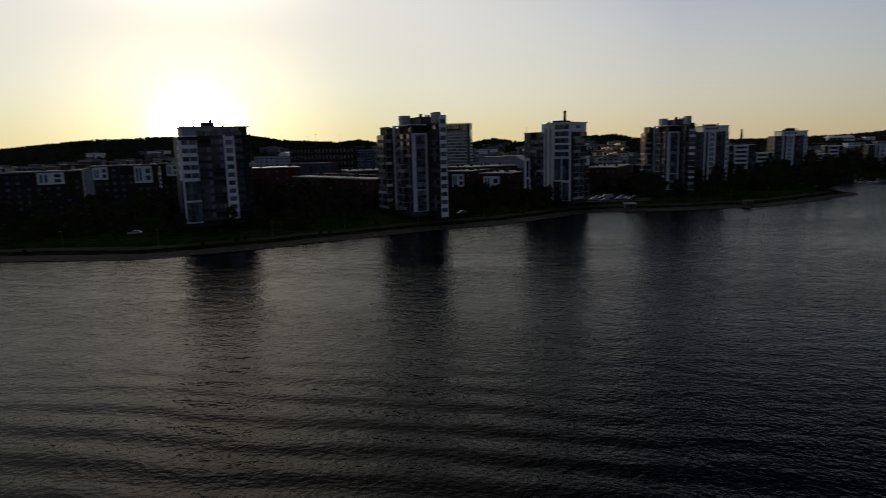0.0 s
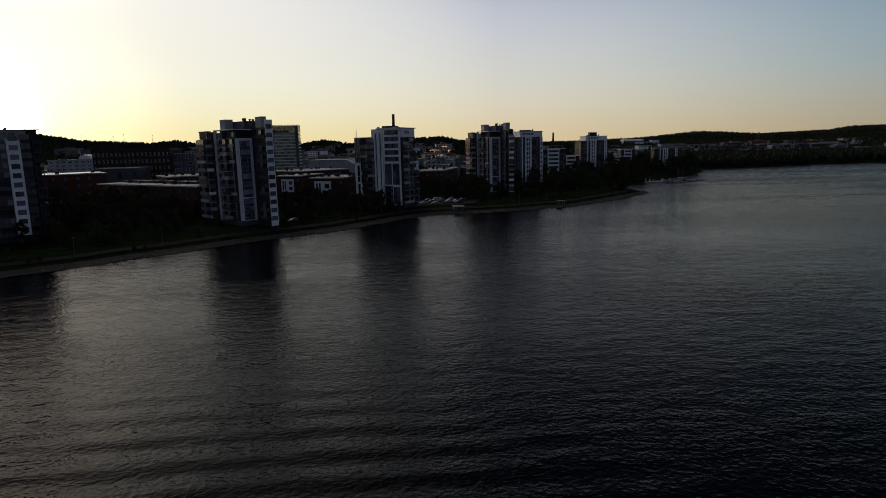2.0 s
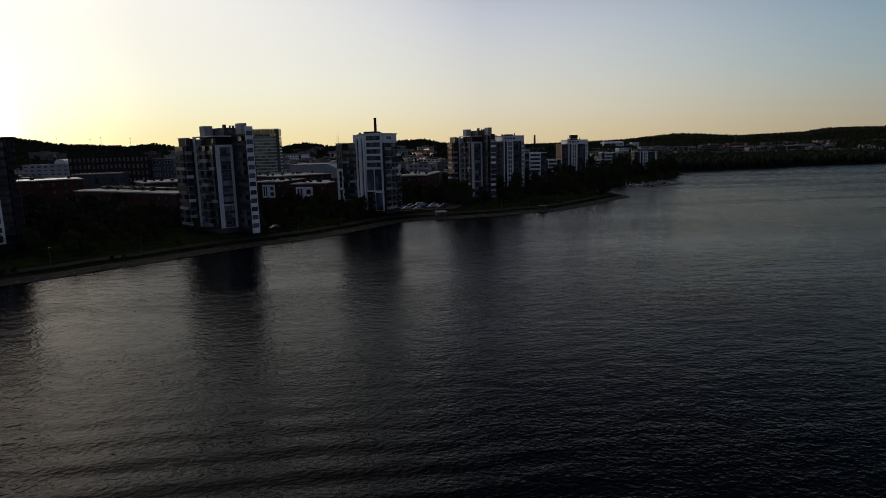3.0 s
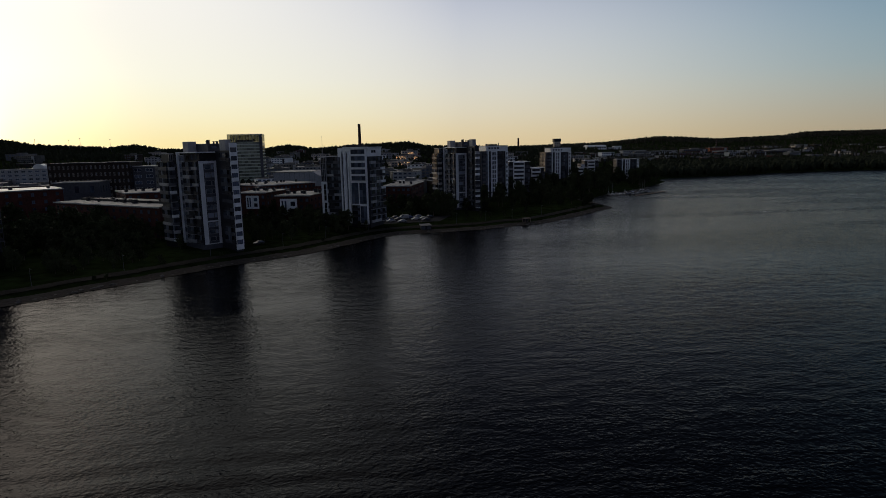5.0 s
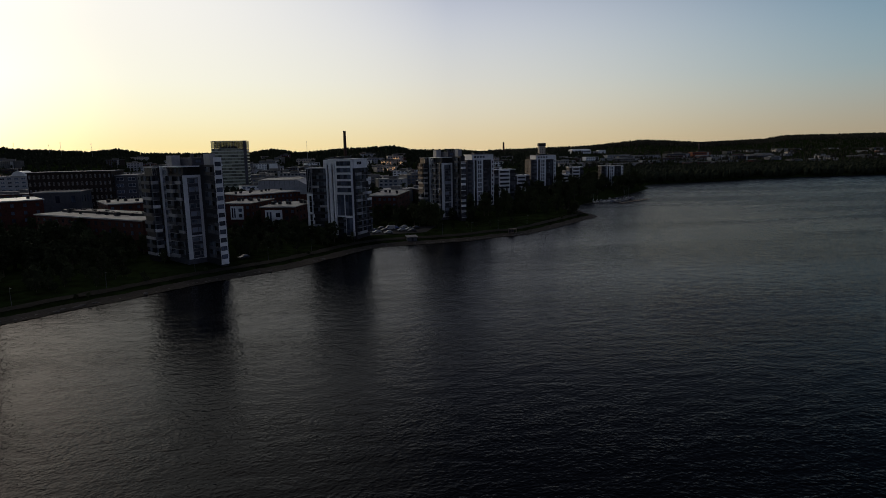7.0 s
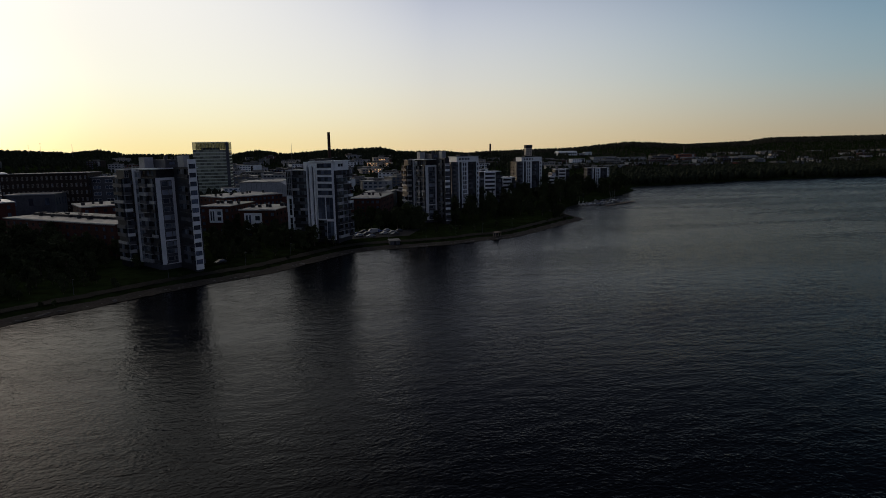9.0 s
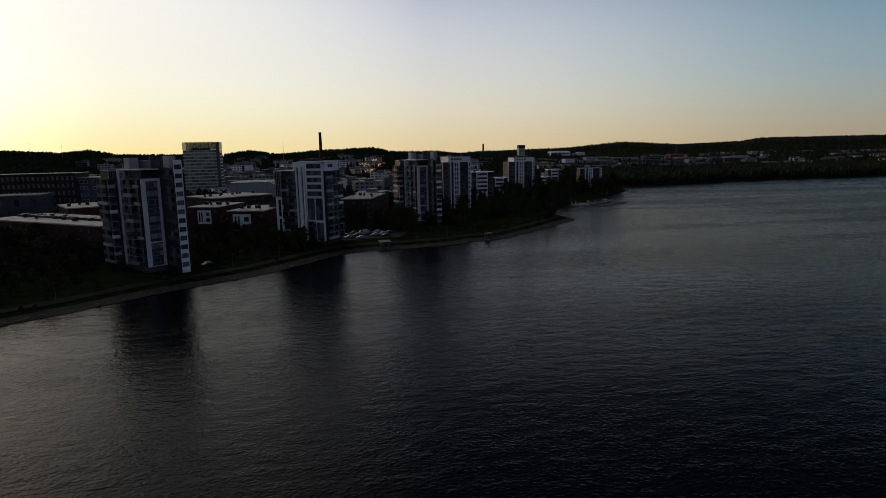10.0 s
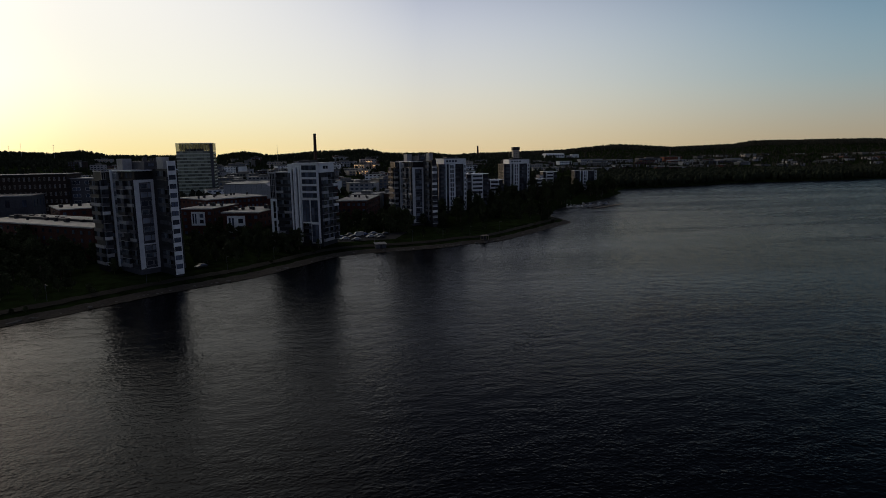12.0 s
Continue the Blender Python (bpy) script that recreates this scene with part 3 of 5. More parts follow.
def sunset_tower(x, y, turn, z, label, seed):
    """Broad tower: framed glazing on the left, dark balconies, a white strip and open glass balconies on the right edge."""
    t = thing("tower_block", x, y, z, turn, label, "apartment tower", "lakeside towers")
    fh = 2.98
    W, D = 24.5, 18
    block(t, "core", DARK, 0, W - 2.4, 0.6, D, -4, 31.6)
    block(t, "bay", WHITE, -0.1, 6.2, 0, 5, 16.0, 30.4, "white rendered bay")
    for k in range(5):
        glass_column(t, (0.9, 0), (3.2, 0), 16.9 + k * fh, 18.5 + k * fh, 1, 2, SLATE, GLASS)
        glass_column(t, (3.5, 0), (5.9, 0), 16.9 + k * fh, 18.5 + k * fh, 1, 2, SLATE, GLASS)
    block(t, "bay", WHITE, 0.3, 6.2, 0.1, 5, 0.2, 16.0, "white rendered bay")
    glass_column(t, (0.9, 0.1), (6.15, 0.1), 0.8, 7.9, 3, 4, SLATE, GLASS)
    glass_column(t, (0.9, 0.1), (6.15, 0.1), 8.7, 15.6, 3, 4, SLATE, GLASS)
    windows(t, (-0.1, 5), (-0.1, 0), 0.9, 10, fh, (0.5,), 1.4, 1.5)
    balconies(t, (6.4, 0.6), (10.8, 0.6), 1.0, 11, fh, 1.0, [DARK, SLATE], 0.15, seed)
    balconies(t, (10.9, 0.6), (15.2, 0.6), 1.0, 11, fh, 1.0, [DARK, SLATE, SLATE], 0.15, seed + 1)
    block(t, "strip", WHITE, 15.4, 19.2, -0.4, 0.6, 1.0, 31.8, "white rendered strip")
    windows(t, (15.4, -0.4), (19.2, -0.4), 1.0, 11, fh, (0.5,), 2.4, 1.6, 0.8, frame_mat=SLATE)
    balconies(t, (19.3, 0.6), (22.1, 0.6), 1.0, 11, fh, 0.7, [DARK], 0.1, seed + 2)
    balconies(t, (22.75, 2.6), (25.0, 2.6), 1.0, 11, fh, 2.0, [DARK], 1.0, seed + 3)
    block(t, "edge_wall", DARK, 22.1, 24.7, 2.7, 12, -2, 35.0)
    for px in (22.7, 25.0):
        block(t, "post", SLATE, px, px + 0.15, 0.45, 0.6, 0, 34.6)
    block(t, "roof_slab", WHITE, 1.5, 17, -0.2, D, 31.6, 32.0)
    block(t, "upper_floor", GREY, 1.6, 21.5, 1.6, D - 1, 32.0, 35.0)
    windows(t, (1.6, 1.6), (21.5, 1.6), 32.0, 1, 3, (0.56, 0.7, 0.8), 1.6, 1.3, 1.0)
    block(t, "roof_slab", GREY, 1.2, 21.9, 1.2, D, 35.0, 35.3)
    block(t, "roof_slab", DARK, 21.95, 25.2, 0.4, 12.2, 35.0, 35.25)
    block(t, "plant_room", DARK, 9, 13.5, 5, 10, 35.3, 36.8)
    block(t, "stack", DARK, 12, 13.2, 7, 8.2, 36.8, 38.0)
    roof_vents(t, ((6, 6, 0.7, 0.7), (17, 8, 0.8, 0.5), (3, 9, 0.6, 0.5)), 35.3)
    return t


sunset_tower(-141.2, 192.0, 42, 4.0, "broad dark apartment tower with white strip at sunset", 41)


def panel_tower(x, y, turn, z, w, d, floors, label, seed, name="tower_block", crown=True):
    """Pale tower: white panel with window columns, dark balcony recess, white right edge."""
    t = thing(name, x, y, z, turn, label, "apartment tower", "lakeside towers")
    fh = 2.98
    h = floors * fh + 0.8
    block(t, "core", DARK, 0, w, 0.8, d, -3, h)
    block(t, "edge", SLATE, -0.05, w * 0.05, 0.3, d * 0.3, 0, h, "slate clad edge")
    balconies(t, (w * 0.06, 0.8), (w * 0.24, 0.8), 0.9, floors, fh, 0.8, [DARK, SLATE], 0.2, seed)
    block(t, "pillar", WHITE, w * 0.25, w * 0.29, 0.1, 0.8, 0.2, h, "white full-height pillar")
    glass_column(t, (w * 0.29, 0.75), (w * 0.37, 0.75), 0.9, h - 0.5, floors, 1, SLATE)
    block(t, "panel", WHITE, w * 0.37, w * 0.6, -0.1, 0.8, 0.2, h, "white rendered panel")
    windows(t, (w * 0.37, -0.1), (w * 0.6, -0.1), 0.4, floors, fh, (0.3, 0.62), 0.9, 2.3, 0.5, frame_mat=DARK, lights=1)
    balconies(t, (w * 0.61, 0.8), (w * 0.76, 0.8), 0.9, floors, fh, 1.0, [DARK, SLATE, DARK], 0.2, seed + 1)
    glass_column(t, (w * 0.77, 0.75), (w * 0.88, 0.75), 0.9, h - 0.5, floors, 1, DARK)
    block(t, "edge", WHITE, w * 0.91, w + 0.05, 0, d * 0.4, 0, h, "white rendered edge")
    windows(t, (w * 0.91, 0), (w, 0), 0.4, floors, fh, (0.5,), 0.8, 1.6, 0.9)
    windows(t, (-0.05, d), (-0.05, 0.3), 0.4, floors, fh, (0.2, 0.5, 0.75), 1.4, 1.5, 0.9)
    if crown:
        block(t, "upper_floor", WHITE, w * 0.2, w, 0.5, d - 0.5, h, h + 3.4)
        windows(t, (w * 0.2, 0.5), (w, 0.5), h, 1, 3, (0.15, 0.28, 0.41, 0.54), 1.4, 1.2, 1.3)
        block(t, "roof_slab", GREY, w * 0.18, w + 0.3, 0.2, d, h + 3.4, h + 3.7)
        block(t, "plant_room", DARK, w * 0.4, w * 0.7, d * 0.3, d * 0.7, h + 3.7, h + 4.6)
        roof_vents(t, ((w * 0.35, d * 0.5, 0.7, 0.9), (w * 0.78, d * 0.4, 0.6, 1.4)), h + 3.7)
    else:
        block(t, "roof_slab", GREY, -0.3, w + 0.3, 0.2, d + 0.2, h, h + 0.35)
        roof_vents(t, ((w * 0.3, d * 0.5, 0.9, 0.8), (w * 0.7, d * 0.4, 0.7, 0.6)), h + 0.35)
    return t


panel_tower(66.5, 402, 12, 4.5, 19.5, 16, 10, "white and dark apartment tower among shore trees", 51)
panel_tower(141.5, 517, 4, 4.5, 23, 16, 9, "pale apartment tower with dark window columns", 61)
panel_tower(224.5, 566, -8, 4.5, 21, 14, 6, "low pale apartment tower above the marina", 71, crown=False)
def band_block(x, y, turn, z, w, d, floors, label, seed):
    """Stepped low block: a gridded left part, a white front with ribbon windows over white piers, a dark glazed side."""
    t = thing("apartment_block", x, y, z, turn, label, "apartment block", "lakeside blocks")
    fh = 2.98
    h = floors * fh + 0.8
    block(t, "core", SLATE, 0, w, 0.8, d, -3, h - fh)
    block(t, "upper_floor", DARK, w * 0.22, w - 0.4, 1.4, d - 1, h - fh, h)
    block(t, "roof_slab", WHITE, w * 0.2, w, 0.1, d, h, h + 0.35)
    block(t, "grid_wall", GREY, 0.1, w * 0.22, 0.3, 0.8, 0, h - fh, "grey rendered wall")
    windows(t, (0.1, 0.3), (w * 0.22, 0.3), 0.2, floors - 1, fh, (0.27, 0.73), round(w * 0.075, 2), 1.6, 0.9, BAYGLASS, WHITE, 1)
    balconies(t, (w * 0.23, 0.8), (w * 0.36, 0.8), 0.9, floors - 1, fh, 1.0, [DARK, SLATE, GREY], 0.3, seed)
    block(t, "front", WHITE, w * 0.37, w * 0.78, 0.0, 0.8, h * 0.42, h - 0.1, "white rendered front")
    for k in range(int(floors * 0.42), floors):
        glass_column(t, (w * 0.4, 0), (w * 0.75, 0), k * fh + 1.5, k * fh + 3.0, 1, 5, SLATE)
    for px in (0.37, 0.55, 0.7):
        block(t, "pier", WHITE, w * px, w * (px + 0.08), 0.1, 0.8, 0, h * 0.42, "white rendered pier")
    glass_column(t, (w * 0.46, 0.75), (w * 0.54, 0.75), 0.6, h * 0.4, 2, 1, SLATE)
    balconies(t, (w * 0.8, 0.8), (w * 0.98, 0.8), 0.9, floors - 1, fh, 0.7, [DARK, SLATE], 0.2, seed + 1)
    windows(t, (-0.02, d), (-0.02, 0.8), 0.4, floors - 1, fh, (0.25, 0.6), 1.4, 1.5, 0.9)
    roof_vents(t, ((w * 0.4, d * 0.5, 1.6, 1.0), (w * 0.75, d * 0.4, 0.9, 0.7)), h + 0.35)
    return t


band_block(92, 455, 8, 4.5, 22, 14, 7, "white apartment block with dark ribbon windows behind trees", 81)
band_block(114, 482, 2, 4.5, 18, 14, 5, "white apartment block with dark ribbon windows behind trees", 85)
band_block(173, 545, -4, 4.5, 15, 14, 4, "low white terraced apartment block near the marina", 91)
band_block(186, 556, -4, 4.5, 17, 14, 6, "white terraced apartment block near the marina", 95)


def house(x, y, turn, w, d, h, wall, floors, label, roof=None, name="apartment_house", cols=6, group="", vents=0, white=(), base=None, win=1.6, ridge=False, frame_mat=None):
    """A flat-roofed block; x, y is the middle of its front edge, the front faces -y before the turn. white: stretches of the front, as fractions, that are rendered white."""
    z = gz(x, y) - 1.0 if base is None else base
    t = thing(name, x, y, z, turn, label, "building", group)
    block(t, "wall", wall, -w / 2, w / 2, 0, d, -2, h)
    part("roof", boxed(-w / 2 - 0.5, w / 2 + 0.5, -0.6, d + 0.5, h, h + 0.35), roof or ROOF, t)
    part("fascia", box(boxed(-w / 2 - 0.55, w / 2 + 0.55, -0.68, -0.6, h - 0.15, h + 0.4), -w / 2 - 0.58, -w / 2 - 0.5, -0.6, d + 0.5, h - 0.15, h + 0.4), DARK if roof is DARKROOF else GREY, t)
    fh = (h - 0.6) / floors
    for f0, f1, z0, z1 in white:
        p0, p1 = -w / 2 + w * f0, -w / 2 + w * f1
        block(t, "panel", WHITE, p0, p1, -0.25, 0, h * z0, h * z1, "white rendered panel")
        for level in (0.16, 0.58):
            window(t, p0 + (p1 - p0) * 0.76, -0.25, h * (z0 + (z1 - z0) * level), round((p1 - p0) * 0.26, 2), round(h * (z1 - z0) * 0.26, 2), 0, frame_mat=DARK)
        for slit in (0.15, 0.33):
            window(t, p0 + (p1 - p0) * slit, -0.25, h * z0 + 1.0, round((p1 - p0) * 0.1, 2), round(h * (z1 - z0) - 2.0, 2), 0, lights=1)
    for c in range(cols):
        f = (c + 0.5) / cols
        for k in range(floors):
            zz = k * fh + fh * 0.3
            if any(f0 - 0.05 <= f <= f1 + 0.05 and h * z0 - fh * 0.6 <= zz <= h * z1 for f0, f1, z0, z1 in white):
                continue
            window(t, -w / 2 + w * f, 0, zz, min(win, w / cols * 0.6), fh * 0.5, 0, frame_mat=frame_mat)
    side = max(2, round(d / 5))
    for sx, turn_s in ((-w / 2, -90), (w / 2, 90)):
        a0 = radians(turn + turn_s)
        if math.sin(a0) * x - math.cos(a0) * y > 0:
            continue
        for c in range(side):
            for k in range(floors):
                window(t, sx, d * (c + 0.5) / side, k * fh + fh * 0.3, min(1.5, d / side * 0.5), fh * 0.48, turn_s)
    if ridge:
        block(t, "roof_ridge", DARK, -w / 2 + 1.5, w / 2 - 1.5, d * 0.45, d * 0.55, h + 0.35, h + 1.3)
        rail(t, ((-w / 2 + 1, d * 0.62), (w / 2 - 1, d * 0.62)), h + 0.35)
    rng = random.Random(int(abs(x * 7 + y)))
    for k in range(vents):
        vw, vh = rng.uniform(0.8, 1.8), rng.uniform(0.7, 1.6)
        bm = boxed(-vw / 2, vw / 2, -vw / 2, vw / 2, 0, vh)
        box(bm, -vw * 0.6, vw * 0.6, -vw * 0.6, vw * 0.6, vh, vh + 0.15)
        part("vent", bm, DARK, t, at=pose(w * (k + 0.5 + rng.uniform(-0.2, 0.2)) / vents - w / 2, d * rng.uniform(0.3, 0.7), h + 0.35))
    return t


BRICK_LABEL = "red brick apartment house with pale flat roof and vents"
house(-43.9, 307.7, -15, 17.8, 30, 14, BRICK, 4, "red brick apartment house with white corner panel", vents=6, white=((0.12, 0.62, 0.3, 0.9),), cols=6)
house(-69.3, 333.9, -17, 16.5, 28, 14, BRICK, 4, "red brick apartment house with pale roof and white panel", vents=6, white=((0.3, 0.75, 0.4, 0.9),), cols=5)
house(8.9, 363.1, -14, 17.5, 44, 14, BRICK, 4, "red brick apartment house beside the car park", vents=5, cols=6)
house(-124.2, 285.5, -36, 80, 26, 13.5, BRICK, 4, "long red brick apartment row with pale vented roof", vents=26, cols=16, ridge=True)
house(-124, 349.5, 30, 30, 34, 14.3, BRICK, 4, BRICK_LABEL, vents=6, cols=7)
house(-191.4, 343.5, 35, 40, 30, 16.5, BRICK, 4, "red brick apartment row with long white sheet roof", roof=WHITE_SHEET, vents=3, cols=7)
house(-60.9, 407.5, 40, 42, 36, 14, BRICK, 4, "wide brick apartment house with pale roof", vents=8, cols=14)
house(-195, 432, 4, 51, 28, 28.8, DARKBRICK, 6, "dark red brick office block with rows of windows", cols=18, roof=DARKROOF, win=1.0, frame_mat=TAN)
house(-189, 400, 6, 26, 20, 17.5, SLATE, 2, "low grey-brown hall before the office block", cols=3, win=2.4)
t = house(-340, 620, -6, 46, 18, 22, GREY, 6, "pale banded office block with a white arched rooflight", cols=7, win=5.0, frame_mat=WHITE)
bm = bmesh.new()
arch = [[bm.verts.new((15 + 6 * math.cos(math.pi * k / 10), py, 22.35 + 4.5 * math.sin(math.pi * k / 10))) for k in range(11)] for py in (0.2, 14)]
bm.faces.new(arch[0][::-1]), bm.faces.new(arch[1])
for k in range(10):
    bm.faces.new((arch[0][k], arch[0][k + 1], arch[1][k + 1], arch[1][k]))
part("rooflight", bm, WHITE_SHEET, t, "white arched rooflight")
house(-163, 440, 4, 15, 20, 26, SLATE, 6, "dark office block with pale balcony bands", cols=2, win=6.0, frame_mat=WHITE)
house(-247, 224, 42, 46, 16, 21, DARKBRICK, 7, "dark brick apartment house with white top floors", vents=4, white=((0.1, 0.3, 0.74, 0.98), (0.62, 0.85, 0.72, 0.98)), cols=12)
house(-214, 250, 40, 28, 16, 22.5, DARKBRICK, 7, "dark brick apartment house with white upper corner", vents=3, white=((0.0, 0.22, 0.72, 0.98), (0.62, 0.9, 0.62, 0.98)), cols=8)
house(-197, 274, 38, 26, 16, 22.5, DARKBRICK, 7, "dark brick apartment house with white upper corner", vents=3, white=((0.1, 0.3, 0.72, 0.98), (0.6, 0.8, 0.75, 0.98)), cols=7)


def theatre(x, y, turn, w, d, h):
    """A windowless hall whose sheet roof falls away to one side over a brick wall."""
    t = thing("theatre_hall", x, y, gz(x, y) - 1, turn, "grey windowless theatre hall with falling sheet roof", "building")
    profile = ((-w / 2, -2), (w / 2 + 12, -2), (w / 2 + 12, h * 0.52), (w / 2 - 4, h), (-w / 2, h))
    bm = bmesh.new()
    ends = [[bm.verts.new((px, py, pz)) for px, pz in profile] for py in (0, d)]
    bm.faces.new(ends[0]), bm.faces.new(ends[1][::-1])
    for k in range(5):
        bm.faces.new((ends[0][k], ends[1][k], ends[1][(k + 1) % 5], ends[0][(k + 1) % 5]))
    bmesh.ops.recalc_face_normals(bm, faces=bm.faces)
    part("wall", bm, GREY, t)
    part("brick_base", boxed(-w / 2 + 6, w / 2 + 12.1, -0.3, 0, -2, h * 0.4), BRICK, t, "red brick base wall")
    part("roof", boxed(-w / 2 - 0.4, w / 2 - 4, -0.4, d + 0.4, h, h + 0.35), ROOF, t)
    for k in range(9):
        part("seam", boxed(-w / 2 + 3.8 * k + 1, -w / 2 + 3.8 * k + 1.12, -0.08, 0.02, h * 0.42, h - 0.4), SLATE, t)


theatre(-66, 482, -3, 34, 40, 18.5)


def glass_office(x, y, turn, w, d, h, label):
    t = thing("office_tower", x, y, gz(x, y) - 1, turn, label, "office tower")
    block(t, "core", SLATE, -w / 2 + 0.4, w / 2 - 0.4, 0.4, d - 0.4, -2, h - 7)
    n, rows = 11, 14
    fh = (h - 7) / rows
    me = shared(("pane", w, h, "office"), lambda: boxed(0.12, w / n - 0.12, 0, 0.06, 1.05, fh - 0.06), OFFICE_GLASS)
    side = shared(("pane", d, h, "office_side"), lambda: boxed(0, 0.06, 0.08, d / 5 - 0.08, 1.05, fh - 0.06), OFFICE_GLASS)
    for k in range(rows):
        for c in range(n):
            part("pane", me, None, t, at=pose(-w / 2 + w * c / n, 0.1, k * fh))
        for c in range(5):
            part("pane", side, None, t, at=pose(w / 2 - 0.15, d * c / 5, k * fh))
            part("pane", side, None, t, at=pose(-w / 2 + 0.1, d * c / 5, k * fh))
        part("spandrel", boxed(-w / 2, w / 2, 0.05, d, k * fh - 0.05, k * fh + 1.0), PALE, t)
    # open glazed crown, through which the sky shows
    for c in range(n):
        part("pane", shared(("pane", w, "crown"), lambda: boxed(0.06, w / n - 0.06, 0, 0.06, 0.2, 6.8), CLEAR), None, t, at=pose(-w / 2 + w * c / n, 0.1, h - 7))
    bm = bmesh.new()
    for c in range(n + 1):
        px = -w / 2 + (w - 0.25) * c / n
        box(bm, px, px + 0.25, 0, 0.25, h - 7, h)
        box(bm, px, px + 0.25, d - 0.25, d, h - 7, h)
    box(bm, -w / 2, w / 2, 0, 0.3, h, h + 0.4), box(bm, -w / 2, w / 2, d - 0.3, d, h, h + 0.4)
    box(bm, -w / 2, -w / 2 + 0.3, 0.3, d - 0.3, h, h + 0.4), box(bm, w / 2 - 0.3, w / 2, 0.3, d - 0.3, h, h + 0.4)
    part("crown_frame", bm, METAL, t)
    for c in range(n):
        part("pane", SHARED[("pane", w, "crown")], None, t, at=pose(-w / 2 + w * c / n, d - 0.2, h - 7))
    block(t, "plant_room", GREY, -w * 0.3, w * 0.2, d * 0.4, d * 0.7, h - 7, h - 5)
    block(t, "stair_tower", SLATE, w / 2 - 3.4, w / 2 - 0.6, -0.12, 0.05, -2, h - 0.2, "dark glazed stair strip")
    return t


glass_office(-134.5, 632, 3, 34, 16, 51.5, "tall glazed office tower with open glass crown")


# ---- the town behind, by bearing and distance ----
def far_house(x, y, turn, w, d, h, wall, roof, floors, label, group):
    t = thing("town_building", x, y, gz(x, y) - 1, turn, label, "building", group)
    block(t, "wall", wall, -w / 2, w / 2, 0, d, -6, h)
    part("roof", boxed(-w / 2 - 0.3, w / 2 + 0.3, -0.3, d + 0.3, h, h + 0.4), roof, t)
    fh = h / floors
    bm, n = bmesh.new(), max(2, int(w / 4))
    for k in range(floors):
        for c in range(n):
            px = -w / 2 + w * (c + 0.5) / n
            box(bm, px - w / n * 0.3, px + w / n * 0.3, -0.06, 0.02, k * fh + fh * 0.3, k * fh + fh * 0.75)
    tagged(part("glazing", bm, GLASS, t), kind="stuff")
    if h > 9:
        part("plant_room", boxed(-w * 0.15, w * 0.2, d * 0.3, d * 0.7, h + 0.4, h + 2.4), roof, t)
    part("stair_bay", boxed(w * 0.3, w * 0.42, -0.5, 0, -4, h - 0.6), DARK if wall is WHITE else GREY, t)
    return t


def town(seed, count, s0, s1, y0, y1, h0, h1, w0, w1, group):
    rng = random.Random(seed)
    made = []
    kinds = ((WHITE, "white rendered town building with flat roof"), (TAN, "tan rendered town building with flat roof"), (GREY, "grey rendered town building with flat roof"), (CONCRETE, "weathered concrete town building with flat roof"), (CONCRETE, "weathered concrete town building with flat roof"), (DARKBRICK, "dark brick town building with flat roof"), (BRICK, "red brick town building with flat roof"))
    for _ in range(count * 6):
        if len(made) >= count:
            break
        y = rng.uniform(y0, y1)
        x = rng.uniform(s0, s1) * y
        w, d, h = rng.uniform(w0, w1), rng.uniform(12, 22), rng.uniform(h0, h1)
        if float(inland(np.array([x]), np.array([y]))[0]) < 40 or any(abs(x - a) < (w + q) * 0.55 + 4 and abs(y - b) < 30 for a, b, q in made):
            continue
        made.append((x, y, w))
        wall, label = rng.choice(kinds if y0 < 900 else kinds[1:])
        far_house(x, y, rng.uniform(-25, 25), w, d, h, wall, rng.choice((ROOF, ROOF, DARKROOF)), max(2, round(h / 3.2)), label, group)


town(5, 26, -0.62, -0.33, 520, 700, 8, 17, 16, 50, "inner town")
town(6, 22, -0.18, 0.16, 520, 720, 8, 17, 14, 40, "inner town")
town(7, 46, -0.95, 0.22, 760, 1080, 7, 15, 14, 48, "upper town")
town(8, 30, -0.35, 0.36, 1080, 1250, 6, 12, 12, 36, "hillside town")
town(9, 14, 0.03, 0.17, 430, 520, 10, 16, 14, 24, "inner town")
town(10, 22, -1.2, -0.72, 330, 620, 12, 20, 18, 40, "inner town")
town(14, 60, -0.36, 0.2, 690, 1000, 5, 11, 8, 20, "upper town")
town(12, 30, 0.30, 0.72, 950, 1250, 4, 8, 18, 60, "far shore town")
town(13, 60, 0.62, 1.15, 980, 1600, 3.5, 7, 12, 34, "far hillside town")


# works halls beyond the lake
ORANGE_BRICK = material("orange_brick", (0.20, 0.06, 0.03), 0.8, spread=0.3, grain=0.4, spec=0.2)
for x, y, turn, w, h, wall, label in (
        (437, 1150, 4, 26, 9, WHITE, "white rendered house beyond the lake"), (524, 1228, 5, 52, 9, GREY, "long grey works hall beyond the lake"),
        (590, 1232, 3, 58, 8, GREY, "long grey works hall beyond the lake"), (655, 1226, 2, 54, 10, SLATE, "long dark works hall beyond the lake"),
        (712, 1236, 0, 40, 12, ORANGE_BRICK, "orange brick works hall beyond the lake"), (735, 1196, -4, 30, 6, WHITE, "low white hall beyond the lake")):
    far_house(x, y, turn, w, 18, h, wall, ROOF, 2, label, "works halls")


